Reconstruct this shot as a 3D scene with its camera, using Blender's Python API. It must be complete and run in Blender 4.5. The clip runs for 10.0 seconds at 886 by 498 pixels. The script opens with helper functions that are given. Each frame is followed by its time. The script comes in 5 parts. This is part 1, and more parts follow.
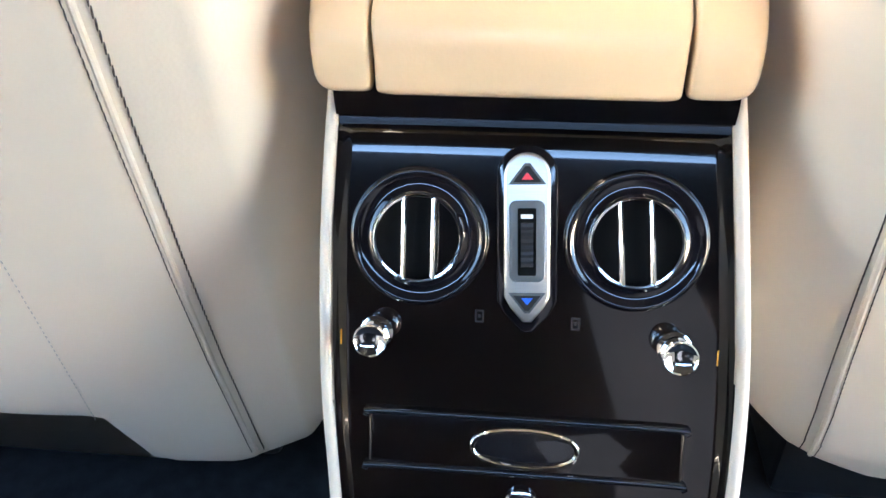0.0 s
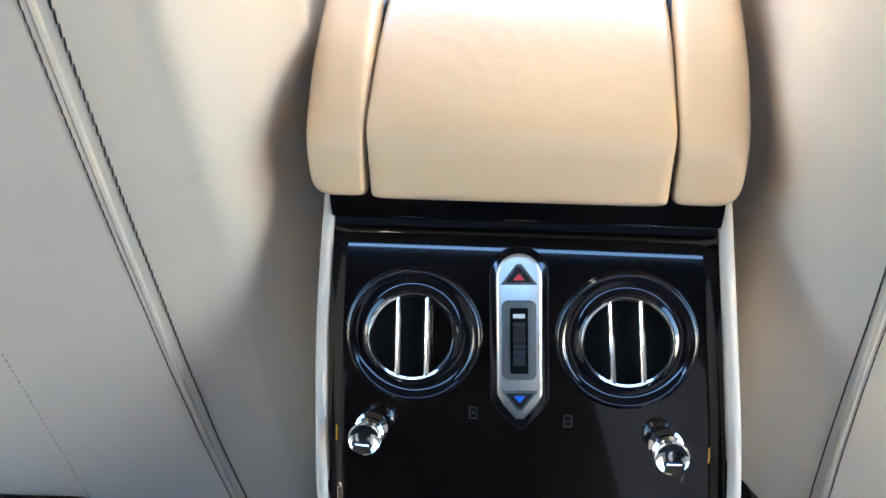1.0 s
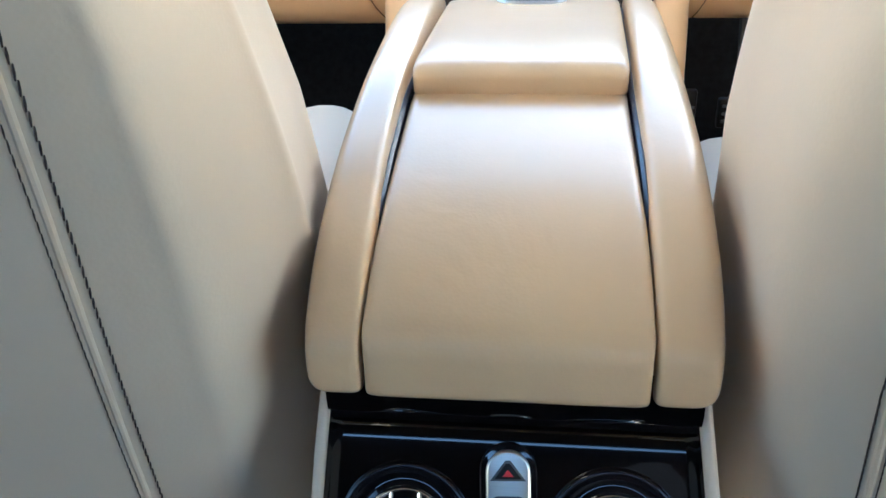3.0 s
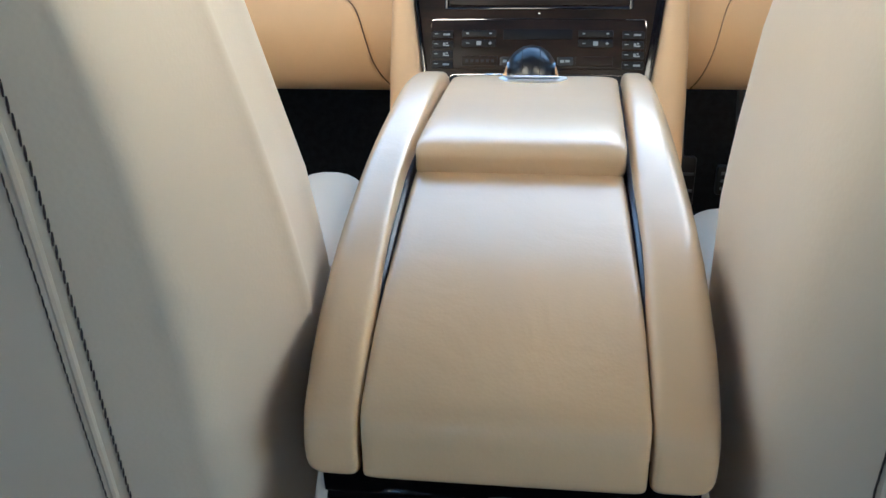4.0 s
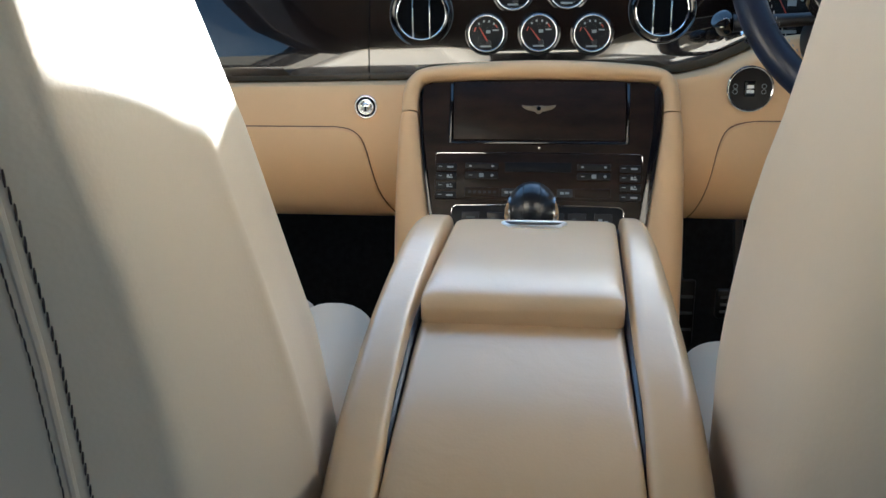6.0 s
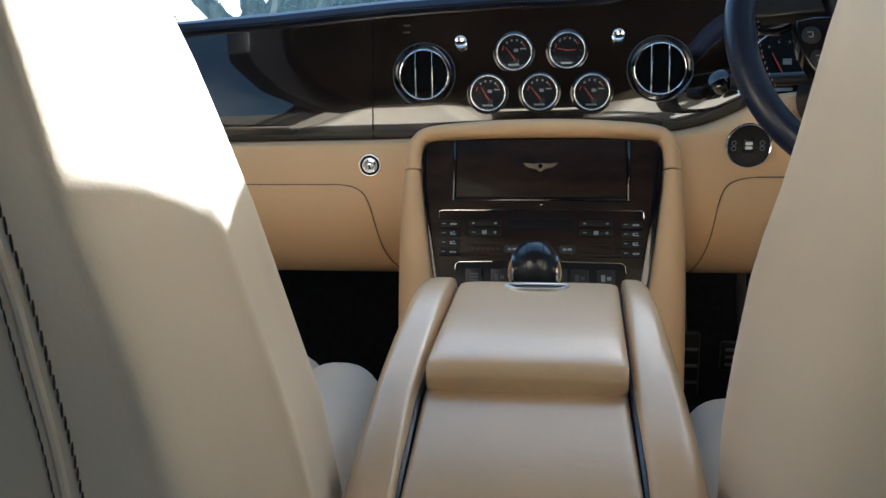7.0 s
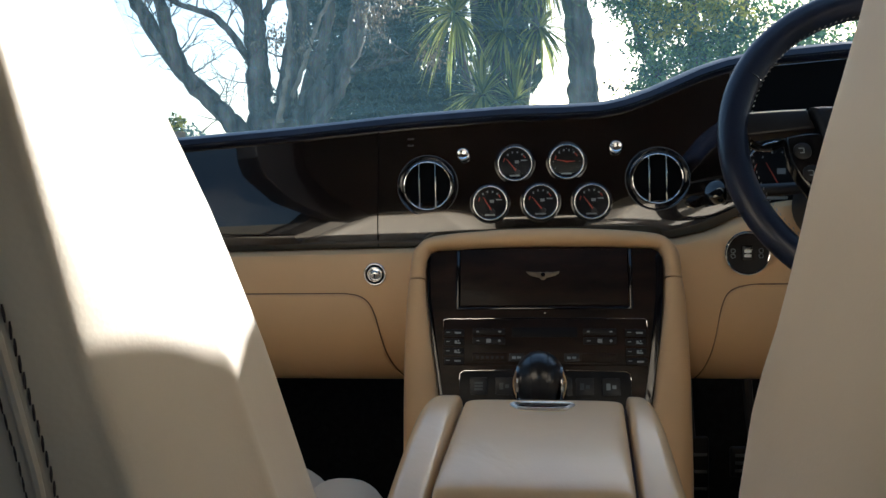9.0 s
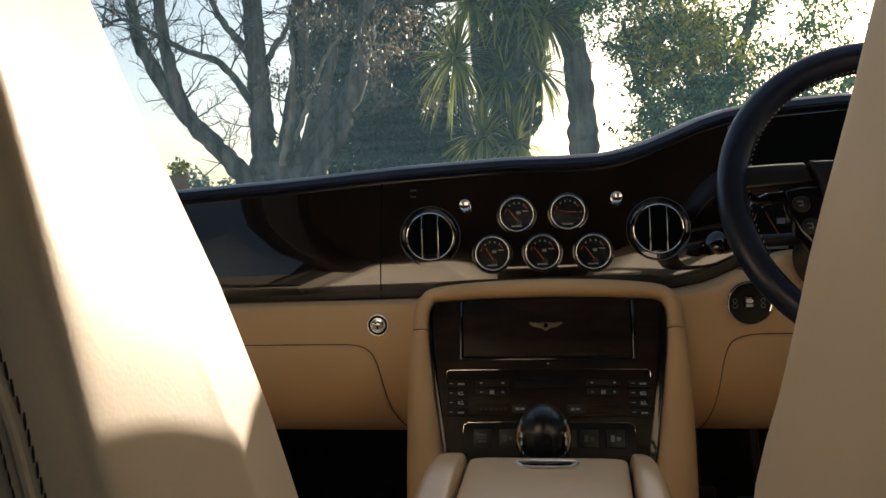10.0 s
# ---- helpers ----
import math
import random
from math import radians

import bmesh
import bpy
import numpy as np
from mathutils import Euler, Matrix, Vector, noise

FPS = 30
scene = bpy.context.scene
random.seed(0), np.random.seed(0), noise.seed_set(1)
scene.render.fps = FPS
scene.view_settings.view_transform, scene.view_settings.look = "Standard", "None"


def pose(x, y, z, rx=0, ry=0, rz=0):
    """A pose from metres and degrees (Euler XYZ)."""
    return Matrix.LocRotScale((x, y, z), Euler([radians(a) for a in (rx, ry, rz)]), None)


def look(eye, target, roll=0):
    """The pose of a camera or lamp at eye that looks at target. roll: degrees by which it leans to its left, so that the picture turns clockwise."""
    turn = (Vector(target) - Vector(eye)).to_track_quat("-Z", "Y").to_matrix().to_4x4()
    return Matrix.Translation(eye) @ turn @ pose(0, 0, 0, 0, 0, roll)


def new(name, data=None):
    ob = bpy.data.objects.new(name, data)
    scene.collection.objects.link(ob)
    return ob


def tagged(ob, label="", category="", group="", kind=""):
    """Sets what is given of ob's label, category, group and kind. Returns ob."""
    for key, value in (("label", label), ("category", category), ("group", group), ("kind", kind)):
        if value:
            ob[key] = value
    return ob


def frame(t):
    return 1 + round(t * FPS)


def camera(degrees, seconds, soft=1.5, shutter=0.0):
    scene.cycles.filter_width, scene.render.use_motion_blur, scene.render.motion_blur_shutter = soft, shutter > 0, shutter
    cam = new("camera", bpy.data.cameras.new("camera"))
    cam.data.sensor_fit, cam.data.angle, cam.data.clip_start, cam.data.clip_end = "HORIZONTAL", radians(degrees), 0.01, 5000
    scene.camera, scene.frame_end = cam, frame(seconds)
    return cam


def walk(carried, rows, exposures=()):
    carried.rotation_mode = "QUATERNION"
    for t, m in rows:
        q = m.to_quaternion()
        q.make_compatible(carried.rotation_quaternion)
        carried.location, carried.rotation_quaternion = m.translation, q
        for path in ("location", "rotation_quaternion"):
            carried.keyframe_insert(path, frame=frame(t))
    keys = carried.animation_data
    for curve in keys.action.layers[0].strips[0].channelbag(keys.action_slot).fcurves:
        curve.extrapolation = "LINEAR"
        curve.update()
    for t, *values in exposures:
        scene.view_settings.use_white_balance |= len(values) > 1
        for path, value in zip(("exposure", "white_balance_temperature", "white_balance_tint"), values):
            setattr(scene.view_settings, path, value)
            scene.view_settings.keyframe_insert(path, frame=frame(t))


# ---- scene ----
cam = camera(57.4, 10.0)
EXPOSURES = [(0.0, 5.28, 5750, 13), (1.0, 4.60, 5300, 10), (2.0, 4.16, 5100, 9), (2.5, 3.86, 5050, 7), (3.8, 3.24, 5150, 5), (5.5, 2.68, 5200, 5), (7.5, 1.88, 5500, 7), (9.0, 1.30, 5700, 8), (9.5, 1.08, 6450, 10), (10.0, 0.76, 7050, 14)]
PATH = [
    (0, (-0.001, -0.01, 0.845), (-0.206, 1.578, -0.353), -1.8),
    (0.5, (-0.001, -0.005, 0.859), (-0.201, 1.614, -0.297), -1.7),
    (1, (0.002, -0.001, 0.872), (-0.208, 1.651, -0.236), -1.9),
    (1.5, (0.01, 0.006, 0.889), (-0.234, 1.676, -0.184), -3.0),
    (2, (0.006, 0.004, 0.902), (-0.215, 1.724, -0.095), -2.3),
    (2.5, (0.005, 0.004, 0.912), (-0.207, 1.761, -0.019), -1.7),
    (3.8, (0.007, 0.004, 0.932), (-0.211, 1.838, 0.164), -1.0),
    (4, (0.007, 0.003, 0.936), (-0.213, 1.846, 0.191), -0.7),
    (4.5, (0.006, 0.001, 0.945), (-0.217, 1.866, 0.258), -0.4),
    (5, (0.006, -0.001, 0.956), (-0.219, 1.887, 0.334), -0.2),
    (5.5, (0.006, -0.002, 0.964), (-0.221, 1.904, 0.404), -0.2),
    (7, (0.006, -0.007, 0.989), (-0.235, 1.94, 0.602), -0.8),
    (7.5, (0.007, -0.01, 0.996), (-0.238, 1.946, 0.657), -1.0),
    (8, (0.006, -0.012, 1.002), (-0.24, 1.952, 0.718), -1.1),
    (8.5, (0.007, -0.014, 1.008), (-0.242, 1.957, 0.782), -1.1),
    (9, (0.007, -0.016, 1.016), (-0.243, 1.961, 0.855), -1.3),
    (9.5, (0.007, -0.02, 1.028), (-0.245, 1.961, 0.916), -1.6),
    (10, (0.007, -0.022, 1.033), (-0.246, 1.961, 0.972), -1.6),
]
walk(cam, [(t, look(eye, target, roll)) for t, eye, target, roll in PATH], EXPOSURES)

# ---- sky, sun and light ----
SUN_AZ, SUN_EL = 28.0, 14.4          # degrees right of straight ahead, and above the horizon
world = bpy.data.worlds.new("sky")
scene.world = world
world.use_nodes = True
sky = world.node_tree.nodes.new("ShaderNodeTexSky")
sky.sky_type, sky.sun_disc = "NISHITA", False
sky.air_density, sky.dust_density, sky.ozone_density = 1.0, 1.9, 0.9
sky.sun_elevation, sky.sun_rotation = radians(SUN_EL), radians(SUN_AZ)
back = world.node_tree.nodes["Background"]
back.inputs["Strength"].default_value = 0.14
world.node_tree.links.new(sky.outputs["Color"], back.inputs["Color"])

lamp = bpy.data.lights.new("sun", "SUN")
lamp.energy, lamp.angle, lamp.color = 5.0, radians(0.5), (1.0, 0.94, 0.84)
sun = new("sun", lamp)
towards = Vector((math.sin(radians(SUN_AZ)) * math.cos(radians(SUN_EL)), math.cos(radians(SUN_AZ)) * math.cos(radians(SUN_EL)), math.sin(radians(SUN_EL))))
sun.rotation_euler = towards.to_track_quat("Z", "Y").to_euler()
sun.location = towards * 30


# ---- materials ----
def material(name, colour, rough=0.5, metal=0.0, coat=0.0, spec=0.5, tone=0.12, tone_scale=6.0, bump=0.0, bump_scale=300.0, cells=False, second=None, grain=0.0, sheen=0.0, stretch=None, coat_rough=0.03, relief=0.001, fold=0.0):
    """A surface with a slow change of tone, a fine relief and, where given, a second colour in veins."""
    m = bpy.data.materials.new(name)
    m.use_nodes = True
    t, n, l = m.node_tree, m.node_tree.nodes, m.node_tree.links
    b = n["Principled BSDF"]
    b.inputs["Roughness"].default_value, b.inputs["Metallic"].default_value = rough, metal
    b.inputs["Coat Weight"].default_value, b.inputs["Coat Roughness"].default_value = coat, coat_rough
    b.inputs["Specular IOR Level"].default_value = spec
    b.inputs["Sheen Weight"].default_value = sheen
    co = n.new("ShaderNodeTexCoord")
    src = co.outputs["Object"]
    if stretch:
        mp = n.new("ShaderNodeMapping")
        mp.inputs["Scale"].default_value = stretch
        l.new(src, mp.inputs["Vector"])
        src = mp.outputs["Vector"]
    slow = n.new("ShaderNodeTexNoise")
    slow.inputs["Scale"].default_value, slow.inputs["Detail"].default_value = tone_scale, 4
    l.new(src, slow.inputs["Vector"])
    ramp = n.new("ShaderNodeValToRGB")
    dark = tuple(c * (1 - tone) for c in colour)
    light = tuple(min(1, c * (1 + tone)) for c in (second or colour))
    ramp.color_ramp.elements[0].color, ramp.color_ramp.elements[1].color = (*dark, 1), (*light, 1)
    ramp.color_ramp.elements[0].position, ramp.color_ramp.elements[1].position = 0.3, 0.7
    l.new(slow.outputs["Fac"], ramp.inputs["Fac"])
    last = ramp.outputs["Color"]
    if grain:
        fine = n.new("ShaderNodeTexNoise")
        fine.inputs["Scale"].default_value, fine.inputs["Detail"].default_value = tone_scale * 12, 6
        l.new(src, fine.inputs["Vector"])
        mix = n.new("ShaderNodeMix")
        mix.data_type, mix.blend_type = "RGBA", "MULTIPLY"
        mix.inputs["Factor"].default_value = grain
        l.new(last, mix.inputs["A"])
        l.new(fine.outputs["Color"], mix.inputs["B"])
        last = mix.outputs["Result"]
    l.new(last, b.inputs["Base Color"])
    rr = n.new("ShaderNodeMapRange")
    rr.inputs["To Min"].default_value, rr.inputs["To Max"].default_value = max(0.0, rough * 0.85), min(1.0, rough * 1.15)
    l.new(slow.outputs["Fac"], rr.inputs["Value"])
    l.new(rr.outputs["Result"], b.inputs["Roughness"])
    if bump:
        if cells:
            tex = n.new("ShaderNodeTexVoronoi")
            tex.feature = "F1"
            height = tex.outputs["Distance"]
        else:
            tex = n.new("ShaderNodeTexNoise")
            tex.inputs["Detail"].default_value = 5
            height = tex.outputs["Fac"]
        tex.inputs["Scale"].default_value = bump_scale
        l.new(src, tex.inputs["Vector"])
        bp = n.new("ShaderNodeBump")
        bp.inputs["Strength"].default_value, bp.inputs["Distance"].default_value = bump, relief
        l.new(height, bp.inputs["Height"])
        if fold:
            soft, bp2 = n.new("ShaderNodeTexNoise"), n.new("ShaderNodeBump")
            soft.inputs["Scale"].default_value, soft.inputs["Detail"].default_value, soft.inputs["Distortion"].default_value = 16.0, 3, 0.6
            bp2.inputs["Strength"].default_value, bp2.inputs["Distance"].default_value = fold, 0.006
            l.new(src, soft.inputs["Vector"])
            l.new(soft.outputs["Fac"], bp2.inputs["Height"])
            l.new(bp2.outputs["Normal"], bp.inputs["Normal"])
        l.new(bp.outputs["Normal"], b.inputs["Normal"])
    return m


def clear(name, tint, gloss, dust=0.0):
    """Thin glass: lets light straight through, mirrors a little, with a film of dust."""
    m = bpy.data.materials.new(name)
    m.use_nodes = True
    n, l = m.node_tree.nodes, m.node_tree.links
    n.remove(n["Principled BSDF"])
    tr, gl, df = n.new("ShaderNodeBsdfTransparent"), n.new("ShaderNodeBsdfGlossy"), n.new("ShaderNodeBsdfTranslucent")
    tr.inputs["Color"].default_value = (*tint, 1)
    gl.inputs["Roughness"].default_value = 0.02
    df.inputs["Color"].default_value = (0.38, 0.74, 0.92, 1)
    a, b = n.new("ShaderNodeMixShader"), n.new("ShaderNodeMixShader")
    a.inputs[0].default_value = gloss
    l.new(tr.outputs[0], a.inputs[1])
    l.new(gl.outputs[0], a.inputs[2])
    co, ns, mr = n.new("ShaderNodeTexCoord"), n.new("ShaderNodeTexNoise"), n.new("ShaderNodeMapRange")
    ns.inputs["Scale"].default_value, ns.inputs["Detail"].default_value = 9.0, 8
    mr.inputs["From Min"].default_value, mr.inputs["From Max"].default_value = 0.35, 0.75
    mr.inputs["To Min"].default_value, mr.inputs["To Max"].default_value = dust * 0.75, dust * 1.4
    mp = n.new("ShaderNodeMapping")
    mp.inputs["Scale"].default_value = (0.5, 6.0, 6.0)
    l.new(co.outputs["Object"], mp.inputs["Vector"])
    l.new(mp.outputs["Vector"], ns.inputs["Vector"])
    l.new(ns.outputs["Fac"], mr.inputs["Value"])
    l.new(mr.outputs["Result"], b.inputs[0])
    l.new(a.outputs[0], b.inputs[1])
    l.new(df.outputs[0], b.inputs[2])
    l.new(b.outputs[0], n["Material Output"].inputs["Surface"])
    return m


M_SEAT = material("seat_leather", (0.65, 0.550, 0.425), 0.42, spec=0.45, tone=0.05, tone_scale=5, bump=0.055, bump_scale=420, cells=True, sheen=0.05, fold=0.05)
M_ARM = material("armrest_leather", (0.68, 0.490, 0.285), 0.46, coat=0.75, coat_rough=0.18, spec=0.25, tone=0.06, tone_scale=7, bump=0.06, bump_scale=460, cells=True, fold=0.25)
M_DASH_LEATHER = material("dash_leather", (0.70, 0.445, 0.222), 0.45, spec=0.4, tone=0.05, tone_scale=6, bump=0.12, bump_scale=460, cells=True)
M_EDGE = material("edge_leather", (0.60, 0.51, 0.40), 0.45, spec=0.4, tone=0.05, tone_scale=9, bump=0.10, bump_scale=460, cells=True)
M_WOOD = material("burr_walnut_lacquer", (0.0018, 0.0012, 0.0012), 0.15, coat=1.0, spec=0.2, tone=0.3, tone_scale=14, second=(0.0055, 0.0032, 0.0026), grain=0.6)
M_FASCIA = material("burr_walnut_fascia", (0.0030, 0.0018, 0.0015), 0.16, coat=1.0, spec=0.3, tone=0.3, tone_scale=14, second=(0.011, 0.0055, 0.0035), grain=0.6)
M_FASCIA.node_tree.nodes["Principled BSDF"].inputs["Coat IOR"].default_value = 1.95
M_WOOD_STACK = material("walnut_lacquer", (0.013, 0.0065, 0.0038), 0.42, coat=0.04, spec=0.18, tone=0.25, tone_scale=10, second=(0.032, 0.016, 0.009), grain=0.6, stretch=(1, 1, 4))
M_CHROME = material("chrome", (0.86, 0.86, 0.85), 0.06, metal=1.0, tone=0.03, tone_scale=40)
M_SATIN = material("satin_chrome", (0.88, 0.87, 0.85), 0.34, metal=1.0, tone=0.03, tone_scale=40)
M_ALU = material("brushed_aluminium", (0.78, 0.74, 0.66), 0.34, metal=1.0, tone=0.05, tone_scale=60, bump=0.05, bump_scale=900, stretch=(1, 30, 30))
M_BLACK_GLOSS = material("black_lacquer", (0.006, 0.006, 0.007), 0.08, coat=0.6, tone=0.2, tone_scale=20)
M_LIP = material("black_lacquer_lip", (0.006, 0.005, 0.006), 0.10, coat=1.0, spec=0.2, tone=0.2, tone_scale=20, coat_rough=0.05)
M_BLACK = material("black_plastic", (0.012, 0.012, 0.013), 0.4, tone=0.2, tone_scale=40, bump=0.1, bump_scale=900)
M_BLACK_SATIN = material("black_satin", (0.010, 0.009, 0.009), 0.42, spec=0.25, tone=0.15, tone_scale=40)
# near black for the shade in openings; also the matt instrument panel
M_VOID = material("shade_and_matt_black", (0.003, 0.003, 0.003), 0.9, tone=0.2, spec=0.1)
M_GREY = material("grey_plastic", (0.09, 0.095, 0.095), 0.5, tone=0.1, tone_scale=60)
M_BLACK_LEATHER = material("black_leather", (0.010, 0.010, 0.012), 0.36, spec=0.5, tone=0.2, tone_scale=30, bump=0.3, bump_scale=420, cells=True)
# black leather with the sky's blue sheen mixed into its base colour
M_ROLL = material("black_leather_sky_tint", (0.010, 0.015, 0.035), 0.38, coat=0.35, coat_rough=0.22, spec=0.35, tone=0.2, tone_scale=30, bump=0.2, bump_scale=420, cells=True)
M_KNOB = material("black_knob_leather", (0.009, 0.009, 0.011), 0.30, coat=0.5, coat_rough=0.15, tone=0.2, tone_scale=30, bump=0.1, bump_scale=420, cells=True)
M_THREAD = material("dark_thread", (0.05, 0.035, 0.03), 0.8, tone=0.15, tone_scale=200)
M_SEAM = material("seam_shadow_brown", (0.16, 0.09, 0.05), 0.8, tone=0.1, tone_scale=60)
M_PALE_THREAD = material("pale_thread", (0.42, 0.38, 0.33), 0.8, tone=0.15, tone_scale=200)
M_CARPET = material("black_carpet", (0.015, 0.016, 0.018), 0.95, spec=0.1, tone=0.3, tone_scale=60, bump=0.8, bump_scale=500)
M_NEEDLE = material("needle_red", (0.50, 0.06, 0.03), 0.5, tone=0.05)
M_RED = material("red_marker", (0.75, 0.05, 0.06), 0.4, tone=0.05)
M_BLUE = material("blue_marker", (0.02, 0.13, 0.75), 0.4, tone=0.05)
M_WHITE = material("white_print", (0.75, 0.75, 0.72), 0.5, tone=0.05)
M_DIM_PRINT = material("grey_print", (0.27, 0.30, 0.30), 0.5, tone=0.05)
M_FAINT = material("faint_print", (0.07, 0.08, 0.08), 0.5, tone=0.05)
M_BROWN_PRINT = material("brown_print", (0.014, 0.010, 0.009), 0.5, tone=0.1)
M_AMBER = material("amber_lens", (0.75, 0.33, 0.03), 0.2, coat=0.6, tone=0.05)
M_DIAL = material("dial_black", (0.008, 0.008, 0.009), 0.5, spec=0.15, tone=0.2, tone_scale=40)
M_EMBLEM = material("emblem_silver", (0.17, 0.14, 0.10), 0.45, metal=0.7, tone=0.1, tone_scale=90)
# unseen lining, made dark so the glossy fascia mirrors less of it
M_HEADLINER = material("headliner_cloth", (0.055, 0.048, 0.042), 0.9, spec=0.1, tone=0.04, tone_scale=4, bump=0.3, bump_scale=700)
# near black, so that the walnut rear panel mirrors little
M_REAR = material("rear_reflection_dark", (0.010, 0.010, 0.012), 0.9, spec=0.1, tone=0.25, tone_scale=8, bump=0.4, bump_scale=500)
M_PAINT = material("dark_paint", (0.03, 0.03, 0.035), 0.2, coat=1.0, tone=0.1)
M_GLASS = clear("window_glass", (0.90, 0.93, 0.92), 0.06, 0.012)
# tint added to weaken the daylight from the left rear door
M_DAYLIGHT_HALF = clear("daylight_half_glass", (0.46, 0.46, 0.45), 0.04, 0.006)
# tint added to cut daylight and sky reflections at the front doors
M_DAYLIGHT_CUT = clear("daylight_cut_glass", (0.15, 0.16, 0.16), 0.05, 0.008)
M_SCREEN = clear("windscreen_glass", (0.95, 0.98, 0.98), 0.03, 0.034)
M_COVER = clear("dial_glass", (0.97, 0.97, 0.97), 0.008, 0.001)

# ---- mesh helpers ----
WM = {}


def thing(name, label, category, base=(0, 0, 0), group="", kind=""):
    """An Empty at the thing's base, to hold its parts."""
    ob = new(name)
    ob.empty_display_size = 0.05
    ob.location = base
    WM[ob] = Matrix.Translation(base)
    return tagged(ob, label, category, group, kind)


def part(name, bm, mat, parent=None, label="", smooth=True, local=False):
    """Links a bmesh, in the world's metres, as one mesh object under its thing or part."""
    up = WM[parent] if parent else Matrix()
    if not local:
        bm.transform(up.inverted())
    me = bpy.data.meshes.new(name)
    bmesh.ops.recalc_face_normals(bm, faces=bm.faces)
    for f in bm.faces:
        f.smooth = smooth
    for e in bm.edges:
        if smooth and len(e.link_faces) == 2 and e.calc_face_angle(0.0) > 0.7:
            e.smooth = False
    bm.to_mesh(me)
    bm.free()
    me.materials.append(mat)
    ob = new(name, me)
    if parent:
        ob.parent = parent
    WM[ob] = up.copy()
    if label:
        ob["label"] = label
    return ob


def lone(name, bm, mat, label, category, group="", kind="", smooth=True):
    return tagged(part(name, bm, mat, None, "", smooth), label, category, group, kind)


def loft(rings, closed=True, cap=True, wrap=False):
    bm = bmesh.new()
    rows = [[bm.verts.new(p) for p in ring] for ring in rings]
    if wrap:
        rows.append(rows[0])
    for a, b in zip(rows, rows[1:]):
        k = len(a)
        for i in range(k if closed else k - 1):
            j = (i + 1) % k
            bm.faces.new((a[i], a[j], b[j], b[i]))
    if cap and not wrap:
        bm.faces.new(rows[0])
        bm.faces.new(rows[-1])
    return bm


def box(x0, x1, y0, y1, z0, z1, bev=0.0, seg=2, m=None):
    bm = bmesh.new()
    bmesh.ops.create_cube(bm, size=1, matrix=Matrix.Translation(((x0 + x1) / 2, (y0 + y1) / 2, (z0 + z1) / 2)) @ Matrix.Diagonal((abs(x1 - x0), abs(y1 - y0), abs(z1 - z0), 1)))
    if bev:
        bmesh.ops.bevel(bm, geom=bm.edges[:], offset=bev, segments=seg, profile=0.5, affect="EDGES")
    if m:
        bm.transform(m)
    return bm


def lathe(profile, n=32, m=None, cap=False):
    """Turns (radius, height) pairs about the local z axis."""
    rings = [[(max(r, 1e-5) * math.cos(2 * math.pi * i / n), max(r, 1e-5) * math.sin(2 * math.pi * i / n), h) for i in range(n)] for r, h in profile]
    bm = loft(rings, True, cap)
    bmesh.ops.remove_doubles(bm, verts=bm.verts, dist=2e-5)
    if m:
        bm.transform(m)
    return bm


def tube(pts, radii, n=8, wrap=False, flat=1.0, m=None):
    """A round bar along points; radii: one number or one a point."""
    pts = [Vector(p) for p in pts]
    if not hasattr(radii, "__len__"):
        radii = [radii] * len(pts)
    rings, side = [], None
    for i, p in enumerate(pts):
        a = pts[(i - 1) % len(pts)] if wrap or i else p
        b = pts[(i + 1) % len(pts)] if wrap or i < len(pts) - 1 else p
        d = (b - a).normalized()
        if side is None:
            side = d.orthogonal().normalized()
        side = (side - d * side.dot(d)).normalized()
        other = d.cross(side)
        rings.append([p + radii[i] * (math.cos(2 * math.pi * k / n) * side + flat * math.sin(2 * math.pi * k / n) * other) for k in range(n)])
    bm = loft(rings, True, True, wrap)
    if m:
        bm.transform(m)
    return bm


def torus(r, tr, n=48, k=10, m=None, flat=1.0):
    return tube([(r * math.cos(2 * math.pi * i / n), r * math.sin(2 * math.pi * i / n), 0) for i in range(n)], tr, k, True, flat, m)


def slab(poly, h0, h1, bev=0.0, m=None, seg=2):
    """A flat outline in the local xy plane, raised from h0 to h1, its upper rim rounded."""
    bm = bmesh.new()
    low = [bm.verts.new((x, y, h0)) for x, y in poly]
    f = bm.faces.new(low)
    up = bmesh.ops.extrude_face_region(bm, geom=[f])
    top = [v for v in up["geom"] if isinstance(v, bmesh.types.BMVert)]
    for v in top:
        v.co.z = h1
    if bev:
        rim = [e for e in bm.edges if all(abs(v.co.z - h1) < 1e-7 for v in e.verts)]
        bmesh.ops.bevel(bm, geom=rim, offset=bev, segments=seg, profile=0.5, affect="EDGES")
    if m:
        bm.transform(m)
    return bm


def rounded(x0, x1, y0, y1, r, n=5):
    """The outline of a rectangle with round corners."""
    out = []
    for cx, cy, a in ((x1 - r, y1 - r, 0), (x0 + r, y1 - r, 90), (x0 + r, y0 + r, 180), (x1 - r, y0 + r, 270)):
        for i in range(n + 1):
            t = radians(a + 90 * i / n)
            out.append((cx + r * math.cos(t), cy + r * math.sin(t)))
    return out


